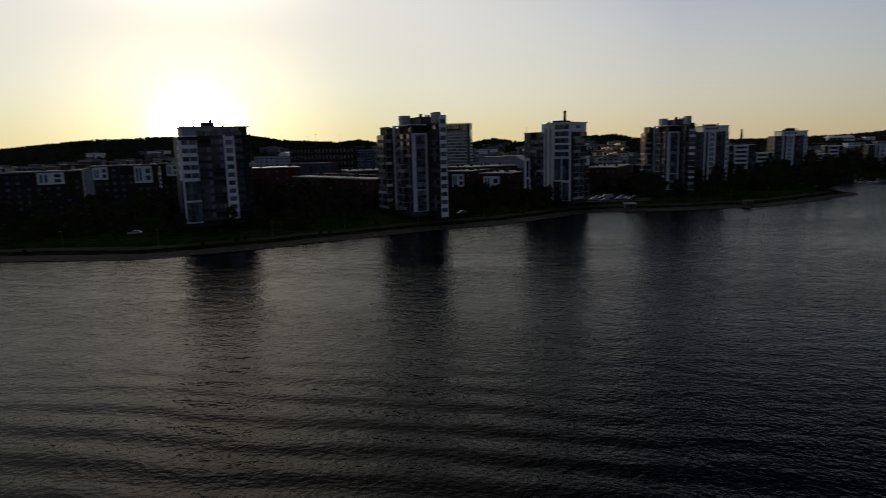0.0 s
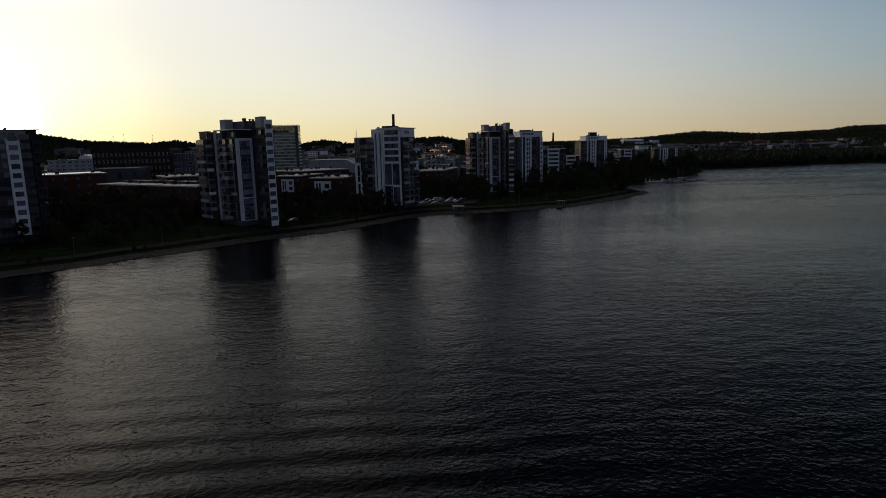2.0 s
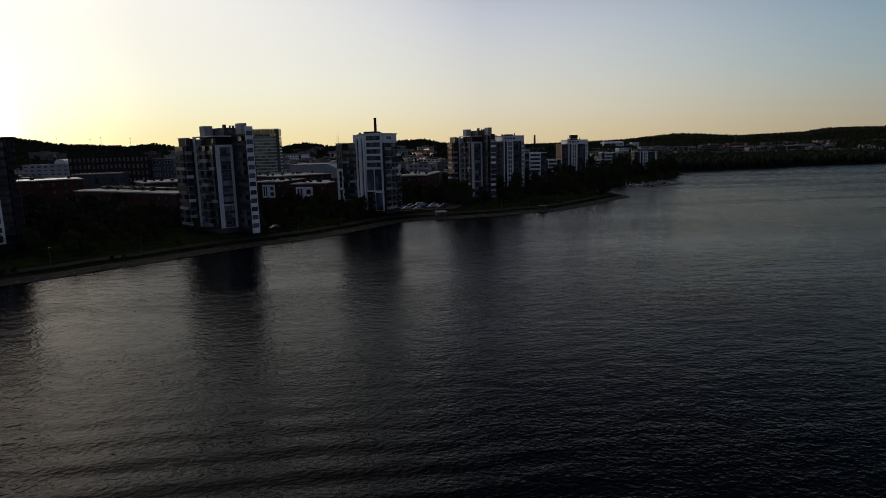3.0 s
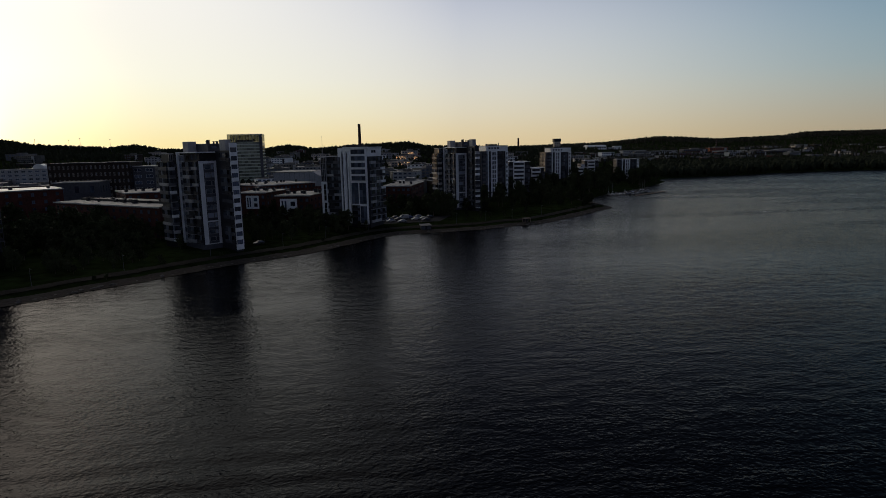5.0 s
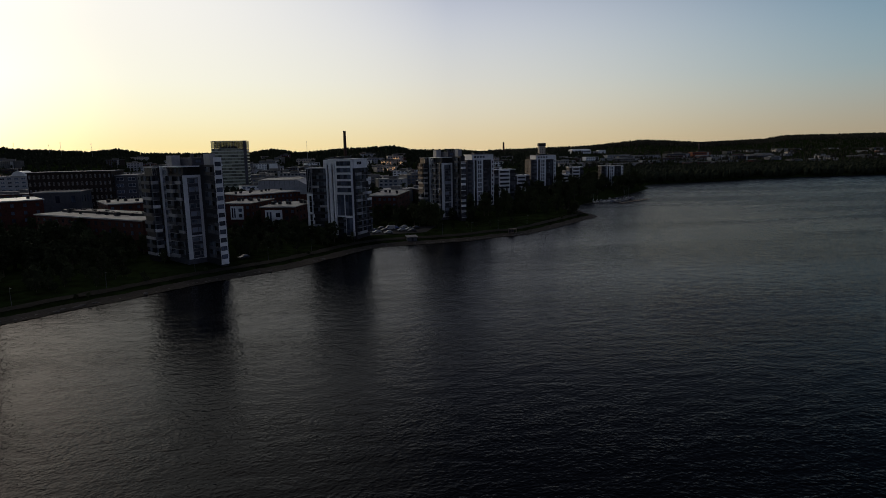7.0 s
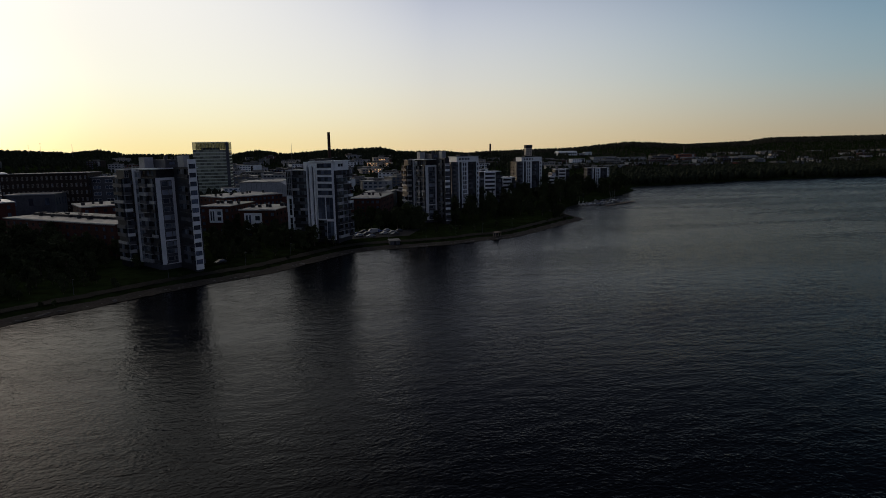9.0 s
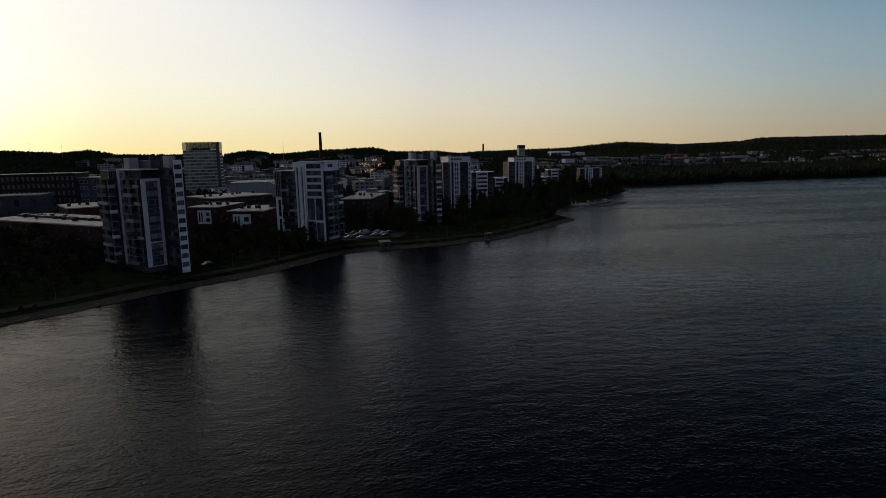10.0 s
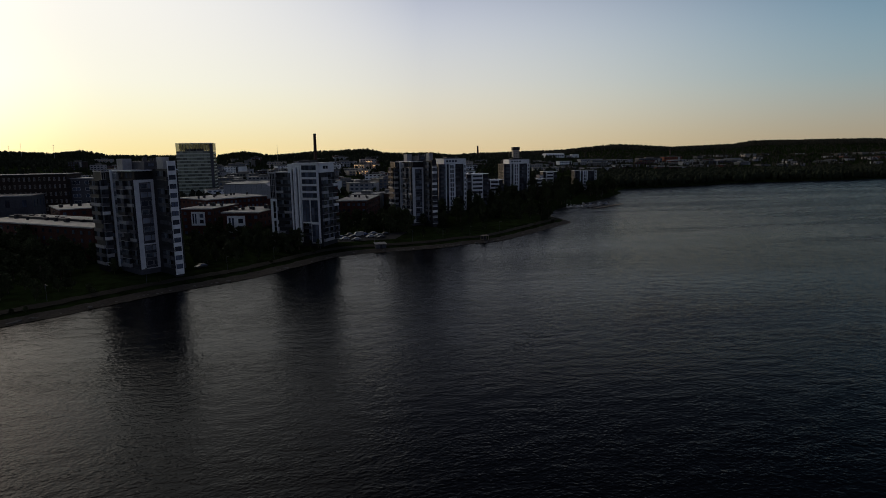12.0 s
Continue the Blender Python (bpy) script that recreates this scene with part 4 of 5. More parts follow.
# low-sun glints on the slope's houses, put in as glowing window panes
def glint_house(bearing, y, w, h, turn):
    x = bearing * y
    t = far_house(x, y, turn, w, 12, h, TAN, ROOF, 3, "tan house with glowing sun-glint windows on the slope", "lit hillside houses")
    rng = random.Random(int(y))
    n = int(w / 2.2)
    for k in range(n):
        for level in (0.45, 0.72):
            if rng.random() < 0.55:
                c, half = -w / 2 + w * (k + 0.5) / n, rng.uniform(0.3, 0.9)
                part("lit_window", boxed(c - half, c + half, -0.3, -0.1, h * level, h * level + rng.uniform(0.8, 1.5)), SUN_GLINT, t, "window pane glowing as a sun glint")


for lit in ((0.034, 985, 20, 10, -8), (0.047, 1005, 26, 16, 6), (0.058, 1000, 14, 9, 0), (0.0389, 890, 22, 9, 4), (0.072, 700, 9, 13, -10), (0.092, 700, 8, 20, 4), (0.021, 940, 10, 8, 0)):
    glint_house(*lit)


# ---- chimneys, masts and far landmarks ----
def chimney(x, y, top, r0, r1, label):
    z = gz(x, y)
    t = thing("factory_chimney", x, y, z - 1, 0, label, "chimney")
    h = top - z + 1
    part("shaft", tube(bmesh.new(), 0, 0, 0, h - 1.2, r0, r1, 16), CHIMNEY_BRICK, t)
    part("collar", tube(bmesh.new(), 0, 0, h - 1.2, h, r1 * 1.12, r1 * 1.08, 16), DARK, t)
    for k in range(1, 4):
        part("band", tube(bmesh.new(), 0, 0, h * k / 4, h * k / 4 + 0.3, r0 + (r1 - r0) * k / 4 + 0.05, r0 + (r1 - r0) * k / 4 + 0.05, 16), METAL, t)


chimney(-19.7, 604, 62, 2.1, 1.25, "tall slim sooty brick factory chimney")
chimney(354, 1565, 57, 3.2, 2.0, "distant brick factory chimney on the skyline")
chimney(1045, 1832, 48, 2.6, 1.8, "distant red brick chimney beyond the lake")


def mast(x, y, top, label, lamps):
    z = gz(x, y)
    t = thing("mast", x, y, z - 0.5, 0, label, "mast")
    part("pole", tube(bmesh.new(), 0, 0, 0, top - z, 0.34, 0.16, 8), GREY, t)
    if lamps:
        part("lamp_rack", boxed(-1.2, 1.2, -0.2, 0.2, top - z, top - z + 0.9), METAL, t)


mast(-84.6, 907, 58.5, "thin grey steel mast over the town", False)
for s_, top in ((-0.527, 72.5), (-0.4775, 68.5), (-0.461, 72.5), (-0.4168, 69)):
    mast(s_ * 1400, 1400, top, "tall floodlight mast on the wooded ridge", True)


def silo_house(x, y, z_top):
    t = thing("water_tower", x, y, gz(x, y) - 1, 0, "pale tower building with a dark overhanging crown", "tower")
    h = z_top - gz(x, y) + 1
    block(t, "shaft", TAN, 0.8, 14.2, 0, 12, 0, h - 6.5)
    block(t, "crown", DARK, 0, 15, -0.8, 12.8, h - 6.5, h)
    windows(t, (0.8, 0), (14.2, 0), 2, int((h - 9) / 3.4), 3.4, (0.2, 0.5, 0.8), 1.4, 1.6)


silo_house(370.5, 1292, 51)

# arena on the hill: a low vaulted hall
t = thing("arena", 548, 1520, gz(548, 1520) - 1, 8, "long white vaulted sports hall on the hill", "arena")
bm = bmesh.new()
n = 14
rows = [[bm.verts.new((x_, 12 - 12 * math.cos(math.pi * k / n), 9 + 3.5 * math.sin(math.pi * k / n))) for k in range(n + 1)] for x_ in (-26, 26)]
for k in range(n):
    bm.faces.new((rows[0][k], rows[1][k], rows[1][k + 1], rows[0][k + 1]))
bm.faces.new(rows[0][::-1]), bm.faces.new(rows[1])
part("vault", bm, WHITE, t)
block(t, "wall", WHITE, -26, 26, 0, 24, -6, 9)
for k in range(8):
    part("window", boxed(-25 + k * 6.3, -20.2 + k * 6.3, -0.2, 0.02, 4.5, 7.5), GLASS, t)
block(t, "annex", GREY, 26, 50, 4, 18, -6, 6)
block(t, "annex", WHITE, 50, 70, 2, 14, -6, 9)


# ---- shore: stone bank and promenade ----
def ribbon(name, d0, d1, mat, label, lift):
    pts = [p for p in LAKE[:len(LAKE) // 2 + 60] if -420 < p[0] < 292 and 0 < p[1] < 415]
    fine = []
    for p, q in zip(pts, pts[1:]):
        k = max(1, int(math.hypot(q[0] - p[0], q[1] - p[1]) / 2.0))
        fine += [(p[0] + (q[0] - p[0]) * i / k, p[1] + (q[1] - p[1]) * i / k) for i in range(k)]
    rng = random.Random(4)
    steps, rows = 4, []
    for i in range(2, len(fine) - 2):
        dx, dy = fine[i + 2][0] - fine[i - 2][0], fine[i + 2][1] - fine[i - 2][1]
        l = math.hypot(dx, dy)
        for j in range(steps + 1):
            d = d0 + (d1 - d0) * j / steps + (rng.uniform(-0.35, 0.35) if j in (0, steps) else 0)
            rows.append((fine[i][0] - dy / l * d, fine[i][1] + dx / l * d))
    rows = np.array(rows)
    z = ground(rows[:, 0], rows[:, 1]) + lift
    bm = bmesh.new()
    vs = [bm.verts.new((x, y, h + rng.uniform(0, 0.06))) for (x, y), h in zip(rows.tolist(), z.tolist())]
    for i in range(len(vs) // (steps + 1) - 1):
        for j in range(steps):
            k = i * (steps + 1) + j
            bm.faces.new((vs[k], vs[k + steps + 1], vs[k + steps + 2], vs[k + 1]))
    return tagged(part(name, bm, mat), label, "shore", kind="structure")


ribbon("pavement", -1.2, 3.6, SHORE, "stony gravel bank along the water", 0.30)
ribbon("pavement", 7.0, 10.0, PATH_GRAVEL, "pale gravel promenade along the shore", 0.26)


# ---- boulders of the bank ----
def boulder_mesh(seed):
    rng = random.Random(seed)
    bm = bmesh.new()
    bmesh.ops.create_icosphere(bm, subdivisions=1, radius=0.5)
    for v in bm.verts:
        v.co = Vector((v.co.x * rng.uniform(0.8, 1.3), v.co.y * rng.uniform(0.8, 1.3), v.co.z * rng.uniform(0.5, 0.8)))
    return mesh_of("boulder", bm, STONE)


STONES = [boulder_mesh(k) for k in range(4)]
rng = random.Random(8)
bank = [p for p in LAKE if -130 < p[0] < 145 and 130 < p[1] < 420]
for k in range(170):
    p, q = rng.choice(list(zip(bank, bank[1:])))
    f = rng.random()
    x, y = p[0] + (q[0] - p[0]) * f + rng.uniform(-0.8, 0.5), p[1] + (q[1] - p[1]) * f + rng.uniform(-0.3, 1.0)
    ob = new("boulder", STONES[k % 4])
    s_ = rng.uniform(0.5, 1.5)
    ob.matrix_basis = pose(x, y, gz(x, y) + 0.12 + 0.1 * s_, 0, 0, rng.uniform(0, 360)) @ Matrix.Diagonal((s_, s_, s_, 1))
    tagged(ob, "grey granite boulder at the water's edge", "boulder", "shore boulders")


# ---- trees ----
def crown_mesh(seed, h, spread, slim):
    """A crown of many small leaf sprays gathered in clumps round the limbs."""
    rng = random.Random(seed)
    verts, faces = [], []
    clumps = []
    for _ in range(26):
        a0, u = rng.uniform(0, 2 * math.pi), rng.uniform(0.0, 1.0)
        r = spread * math.sqrt(rng.random()) * (math.sin(math.pi * (0.15 + 0.8 * u)) ** slim)
        clumps.append((r * math.cos(a0), r * math.sin(a0), h * (0.24 + 0.70 * u), spread * rng.uniform(0.22, 0.42)))
    for cx, cy, cz, cr in clumps:
        for _ in range(34):
            d = Vector((rng.gauss(0, 1), rng.gauss(0, 1), rng.gauss(0, 0.8))).normalized() * cr * rng.uniform(0.5, 1.1)
            c = Vector((cx, cy, cz)) + d
            s_ = rng.uniform(0.28, 0.55)
            a1 = Vector((rng.gauss(0, 1), rng.gauss(0, 1), rng.gauss(0, 0.6))).normalized() * s_
            b1 = a1.cross(Vector((rng.gauss(0, 1), rng.gauss(0, 1), rng.gauss(0, 1)))).normalized() * s_ * 0.7
            i = len(verts)
            verts += [tuple(c - a1), tuple(c + b1), tuple(c + a1), tuple(c - b1)]
            faces.append((i, i + 1, i + 2, i + 3))
    me = bpy.data.meshes.new("crown")
    me.from_pydata(verts, [], faces)
    me.materials.append(LEAF)
    return me, clumps


def trunk_mesh(h, clumps):
    bm = bmesh.new()
    tube(bm, 0, 0, -0.4, h * 0.55, h * 0.022, h * 0.012, 7)
    tube(bm, 0, 0, h * 0.55, h * 0.9, h * 0.012, h * 0.004, 6)
    for cx, cy, cz, cr in clumps[::2]:
        a0, b0 = Vector((0, 0, cz * 0.65)), Vector((cx, cy, cz))
        side = Vector((-(b0 - a0).y, (b0 - a0).x, 0.001)).normalized() * h * 0.005
        up = Vector((0, 0, h * 0.006))
        v = [bm.verts.new(p) for p in (a0 - side, a0 + side, a0 + up, b0)]
        for f in ((0, 1, 3), (1, 2, 3), (2, 0, 3)):
            bm.faces.new([v[k] for k in f])
    return mesh_of("trunk", bm, BARK)


TREES = []
for k, (h, spread, slim) in enumerate(((9, 3.0, 0.8), (11, 3.4, 0.7), (7.5, 2.8, 0.6), (12.5, 3.2, 1.0), (10, 2.4, 1.1), (5, 2.3, 0.5))):
    crown, clumps = crown_mesh(100 + k, h, spread, slim)
    TREES.append((crown, trunk_mesh(h, clumps)))

FOOT = []
bpy.context.view_layer.update()
for ob in bpy.data.objects:
    if ob.parent and ob.name.split(".")[0] in ("core", "wall", "wing", "left_wing", "link", "strip"):
        cs = [Vector(c) for c in ob.bound_box]
        FOOT.append((ob.matrix_world.inverted(), min(c.x for c in cs), max(c.x for c in cs), min(c.y for c in cs), max(c.y for c in cs)))


def free(x, y, margin):
    for m, x0, x1, y0, y1 in FOOT:
        p = m @ Vector((x, y, 0))
        if x0 - margin < p.x < x1 + margin and y0 - margin < p.y < y1 + margin:
            return False
    return True


def grow(count, seed, x0, x1, y0, y1, d0, d1, kinds, label, scale=(0.8, 1.2), avoid=()):
    rng = random.Random(seed)
    made = []
    tries = np.array([(rng.uniform(x0, x1), rng.uniform(y0, y1)) for _ in range(count * 30)])
    far, level = inland(tries[:, 0], tries[:, 1]), ground(tries[:, 0], tries[:, 1])
    for (x, y), d, z in zip(tries.tolist(), far.tolist(), level.tolist()):
        if len(made) >= count:
            break
        if not d0 < d < d1 or not free(x, y, 2.2) or any(math.hypot(x - a0, y - b0) < 3.2 for a0, b0 in made):
            continue
        if any(math.hypot(x - a0, y - b0) < r for a0, b0, r in avoid):
            continue
        made.append((x, y))
        crown, trunk = TREES[rng.choice(kinds)]
        t = thing("tree", x, y, z, rng.uniform(0, 360), label, "tree", "shore trees")
        s_ = rng.uniform(*scale)
        if y < 345:
            s_ *= min(1.0, (0.11 * d + 1.5) / (9 * s_))
        t.scale = (s_, s_, s_ * rng.uniform(0.9, 1.1))
        part("trunk", trunk, None, t)
        part("crown", crown, None, t)


CARS_AT = ((12, 298, 20), (-42, 232, 8), (20, 280, 8))
FIELD = "dark leafy broadleaf tree on the shore lawn"
grow(60, 1, -175, -78, 150, 260, 13, 75, (0, 1, 2, 3, 4), FIELD, avoid=((-128, 168, 14), (-126, 184, 14), (-140, 172, 12), (-70, 222, 13)))
grow(16, 2, -84, -40, 205, 262, 11, 60, (0, 1, 2, 4), FIELD, avoid=CARS_AT + ((-52, 214, 12), (-66, 220, 13)))
grow(40, 3, -62, 0, 232, 330, 11, 70, (0, 1, 2, 3, 4), FIELD, avoid=CARS_AT)
grow(32, 4, 0, 62, 285, 372, 14, 80, (0, 1, 2, 4), FIELD, (0.7, 1.0), avoid=CARS_AT + ((50, 318, 16),))
grow(45, 5, 52, 170, 345, 520, 12, 110, (1, 3, 4, 0), FIELD, (0.9, 1.2))
grow(20, 11, 222, 284, 500, 602, 3, 45, (0, 1, 3), FIELD, (0.95, 1.35))
grow(14, 6, 70, 140, 300, 385, 9, 50, (2, 5, 4), FIELD, (0.6, 0.9))
grow(34, 7, 150, 285, 440, 620, 3, 70, (0, 1, 3), FIELD, (1.0, 1.5))
grow(30, 8, -300, -160, 110, 240, 12, 90, (0, 1, 2, 3), FIELD)
grow(16, 9, -170, 145, 140, 430, 4.5, 11, (5, 2), "low bushy tree close to the water's edge", (0.35, 0.8), avoid=CARS_AT + ((30, 278, 22),))
grow(8, 10, -110, 60, 290, 520, 60, 300, (0, 1, 3), "dark leafy tree between the apartment houses", (0.8, 1.2))


def lone_tree(x, y, kind, height, label):
    crown, trunk = TREES[kind]
    t = thing("tree", x, y, gz(x, y), (x * 37) % 360, label, "tree", "shore trees")
    s_ = height / (9, 11, 7.5, 12.5, 10, 5)[kind]
    t.scale = (s_, s_, s_)
    part("trunk", trunk, None, t)
    part("crown", crown, None, t)


for spot in ((-31.5, 279, 0, 8), (-28.2, 275, 1, 9), (-24.5, 271.5, 4, 8.5), (-20.5, 270, 2, 7.5), (-15, 271, 4, 9.5), (-18, 276, 0, 8.5), (-34, 287, 1, 9.5), (-38, 283, 0, 9)):
    lone_tree(*spot, "dark leafy tree before the white glazed tower")
for spot in ((24.5, 322, 1, 12), (29, 325, 3, 13), (33.5, 321, 1, 12.5), (37.5, 327, 0, 11), (31, 331, 3, 13.5), (27, 317, 0, 10)):
    lone_tree(*spot, "tall dark leafy tree between car park and tower")
for spot in ((131, 371, 2, 6.5), (134, 380, 0, 7), (126, 361, 5, 4.5), (136, 392, 4, 6), (120, 350, 5, 3.5)):
    lone_tree(*spot, "small leafy tree on the tip of the point")


# ---- vehicles ----
def car_meshes(length, height, kind):
    """Body with bonnet, cabin taper and wheel arches; returned with its glass."""
    w = 1.8
    l = length / 2
    if kind == "van":
        outline = ((-l, 0.35), (-l, 0.95), (-l + 0.5, 1.15), (-l + 1.3, height), (l - 0.1, height), (l, 0.4))
        glass = ((-l + 0.55, 1.18), (-l + 1.25, height - 0.1), (-l + 2.3, height - 0.1), (-l + 2.3, 1.2))
    else:
        outline = ((-l, 0.35), (-l, 0.72), (-l + 1.15, 0.92), (-l + 1.85, height), (l - 1.1, height), (l - 0.35, 0.95), (l, 0.85), (l, 0.38))
        glass = ((-l + 1.28, 0.95), (-l + 1.92, height - 0.07), (l - 1.15, height - 0.07), (l - 0.5, 0.97))
    bodies = []
    for pts, half, inset in ((outline, w / 2, 0.12), (glass, w / 2 - 0.05, 0.1)):
        bm = bmesh.new()
        rows = [[bm.verts.new((x, s_ * (half - (inset if z > 1.0 else 0)) * (1.0 if pts is outline else 1.07), z)) for x, z in pts] for s_ in (-1, 1)]
        n = len(pts)
        bm.faces.new(rows[0]), bm.faces.new(rows[1][::-1])
        for k in range(n):
            bm.faces.new((rows[0][k], rows[1][k], rows[1][(k + 1) % n], rows[0][(k + 1) % n]))
        bmesh.ops.recalc_face_normals(bm, faces=bm.faces)
        bodies.append(bm)
    return bodies


def car(x, y, turn, paint, kind, label):
    t = thing(kind if kind == "van" else "car", x, y, gz(x, y) + 0.05, turn, label, kind, "parked cars")
    length, height = (5.2, 2.2) if kind == "van" else (4.4, 1.45)
    body, glass = car_meshes(length, height, kind)
    part("body", body, paint, t)
    part("windscreen", glass, GLASS, t)
    for wx in (-length * 0.3, length * 0.3):
        for wy in (-0.82, 0.82):
            wheel = tube(bmesh.new(), 0, 0, -0.11, 0.11, 0.33, 0.33, 12)
            part("wheel", wheel, TYRE, t, at=pose(wx, wy, 0.33, 90, 0, 0))
    for s_ in (-0.6, 0.6):
        part("headlight", boxed(-length / 2 - 0.02, -length / 2 + 0.1, s_ - 0.16, s_ + 0.16, 0.55, 0.7), METAL, t)


spots = ((4.2, 296, 20, 0), (9.7, 293, 15, 1), (8.0, 302, 25, 2), (16.5, 300.5, 20, 0), (20.5, 303, 20, 1), (13.5, 309, 22, 4), (0.5, 305, 20, 1), (24, 308, 18, 2), (6.5, 309.5, 22, 2), (18.2, 311, 20, 1), (-1.5, 299, 20, 2), (21.5, 297, 18, 2), (2.6, 301, 20, 4))
for x, y, a0, p in spots:
    car(x, y, a0, PAINTS[p], "car", ("white", "silver", "black", "red", "blue")[p] + " parked car on the shore car park")
car(11, 306.5, 20, PAINTS[0], "van", "white high-roofed parked van on the car park")
car(-47.5, 237.5, 45, PAINTS[2], "car", "black parked car beside the dark tower")
car(-148, 174, 30, PAINTS[0], "car", "white parked car in front of the tower")

# car park surface
bm = bmesh.new()
grid = [[bm.verts.new((-4 + 4 * i + 1.2 * j, 288 + 3.4 * j + 0.6 * i, gz(-4 + 4 * i + 1.2 * j, 288 + 3.4 * j + 0.6 * i) + 0.06)) for i in range(9)] for j in range(8)]
for j in range(7):
    for i in range(8):
        bm.faces.new((grid[j][i], grid[j][i + 1], grid[j + 1][i + 1], grid[j + 1][i]))
tagged(part("pavement", bm, ASPHALT), "dark asphalt car park by the shore", "car park", kind="structure")


# ---- small shore buildings ----
def shed(x, y, turn, w, d, h, wall, label):
    t = thing("shed", x, y, gz(x, y) - 0.2, turn, label, "shed")
    n = int(w / 0.4)
    block(t, "wall", wall, -w / 2, w / 2, 0, d, 0, h)
    for k in range(n):
        part("plank", shared(("plank", h), lambda: boxed(0.02, 0.36, -0.05, 0, 0.1, h - 0.05), wall), None, t, at=pose(-w / 2 + w * k / n, 0, 0))
    bm = bmesh.new()
    v = [bm.verts.new(p) for p in ((-w / 2 - 0.3, -0.4, h), (w / 2 + 0.3, -0.4, h), (w / 2 + 0.3, d + 0.4, h + 0.5), (-w / 2 - 0.3, d + 0.4, h + 0.5))]
    u = [bm.verts.new(q.co + Vector((0, 0, 0.15))) for q in v]
    bm.faces.new(v[::-1]), bm.faces.new(u)
    for k in range(4):
        bm.faces.new((v[k], v[(k + 1) % 4], u[(k + 1) % 4], u[k]))
    part("roof", bm, ROOF, t)
    part("door", boxed(-0.5, 0.5, -0.12, -0.05, 0, 2.0), DARK, t)


shed(20.3, 277.8, 12, 4.6, 3.0, 2.0, SLATE, "small dark grey timber shed at the shore")

t = thing("shelter", 71.5, 291.5, gz(71.5, 291.5), 25, "small open timber shelter with beam roof", "shelter")
for px in (-1.7, 1.5):
    for py in (0, 1.8):
        part("post", boxed(px, px + 0.2, py, py + 0.2, 0, 2.3), TIMBER, t)
part("roof", boxed(-1.9, 1.9, -0.3, 2.2, 2.3, 2.5), TIMBER, t)
part("bench", boxed(-1.4, 1.4, 1.4, 1.8, 0.35, 0.5), TIMBER, t)
part("back_wall", boxed(-1.5, 1.5, 1.86, 1.98, 0, 2.3), DARK, t)


def street_lamp(x, y, turn):
    t = thing("street_lamp", x, y, gz(x, y), turn, "slim grey lamp post along the shore path", "street lamp", "path lamps")
    part("pole", tube(bmesh.new(), 0, 0, 0, 5.0, 0.08, 0.05, 8), SLATE, t)
    part("arm", boxed(0, 0.7, -0.03, 0.03, 4.9, 4.98), METAL, t)
    part("head", boxed(0.5, 1.05, -0.14, 0.14, 4.8, 4.92), SLATE, t)


path_pts = [p for p in LAKE[:len(LAKE) // 2] if -160 < p[0] < 120 and 135 < p[1] < 340]
for p, q in list(zip(path_pts, path_pts[1:]))[::6]:
    dx, dy = q[0] - p[0], q[1] - p[1]
    l = math.hypot(dx, dy) or 1
    street_lamp(p[0] - dy / l * 11, p[1] + dx / l * 11, math.degrees(math.atan2(dy, dx)) - 90)


# ---- marina ----
def boat(x, y, turn, length, label, sail=False, cabin=True):
    t = thing("sailing_boat" if sail else "motor_boat", x, y, 0.0, turn, label, "boat", "moored boats")
    w = length * 0.3
    bm = bmesh.new()
    stations = ((-0.5, 0.85, 0.75), (-0.2, 1.0, 0.8), (0.15, 0.9, 0.9), (0.38, 0.5, 1.0), (0.5, 0.05, 1.1))
    rings = []
    for f, wf, hf in stations:
        hw, z1 = w / 2 * wf, 0.9 * hf
        rings.append([bm.verts.new((f * length, s_ * hw * k, z)) for s_, k, z in ((-1, 1, z1), (-1, 0.7, 0.0), (0, 0, -0.3), (1, 0.7, 0.0), (1, 1, z1))])
    for a0, b0 in zip(rings, rings[1:]):
        for k in range(4):
            bm.faces.new((a0[k], b0[k], b0[k + 1], a0[k + 1]))
        bm.faces.new((a0[4], b0[4], b0[0], a0[0]))
    bm.faces.new(rings[0]), bm.faces.new(rings[-1][::-1])
    bmesh.ops.recalc_face_normals(bm, faces=bm.faces)
    part("hull", bm, PAINTS[(0, 1, 0, 2, 4)[int(length * 10) % 5] if length < 7 else 0], t)
    if cabin:
        bm = boxed(-length * 0.15, length * 0.2, -w * 0.32, w * 0.32, 0.8, 1.75)
        bmesh.ops.bevel(bm, geom=bm.edges[:], offset=0.12, segments=1, affect="EDGES")
        part("cabin", bm, PAINTS[1], t)
        part("windscreen", boxed(length * 0.19, length * 0.21, -w * 0.28, w * 0.28, 1.15, 1.6), GLASS, t)
    if sail:
        part("mast", tube(bmesh.new(), length * 0.08, 0, 0.8, length * 1.25, 0.07, 0.04, 6), METAL, t)
        part("boom", boxed(-length * 0.38, length * 0.08, -0.12, 0.12, 1.9, 2.2), WHITE, t)


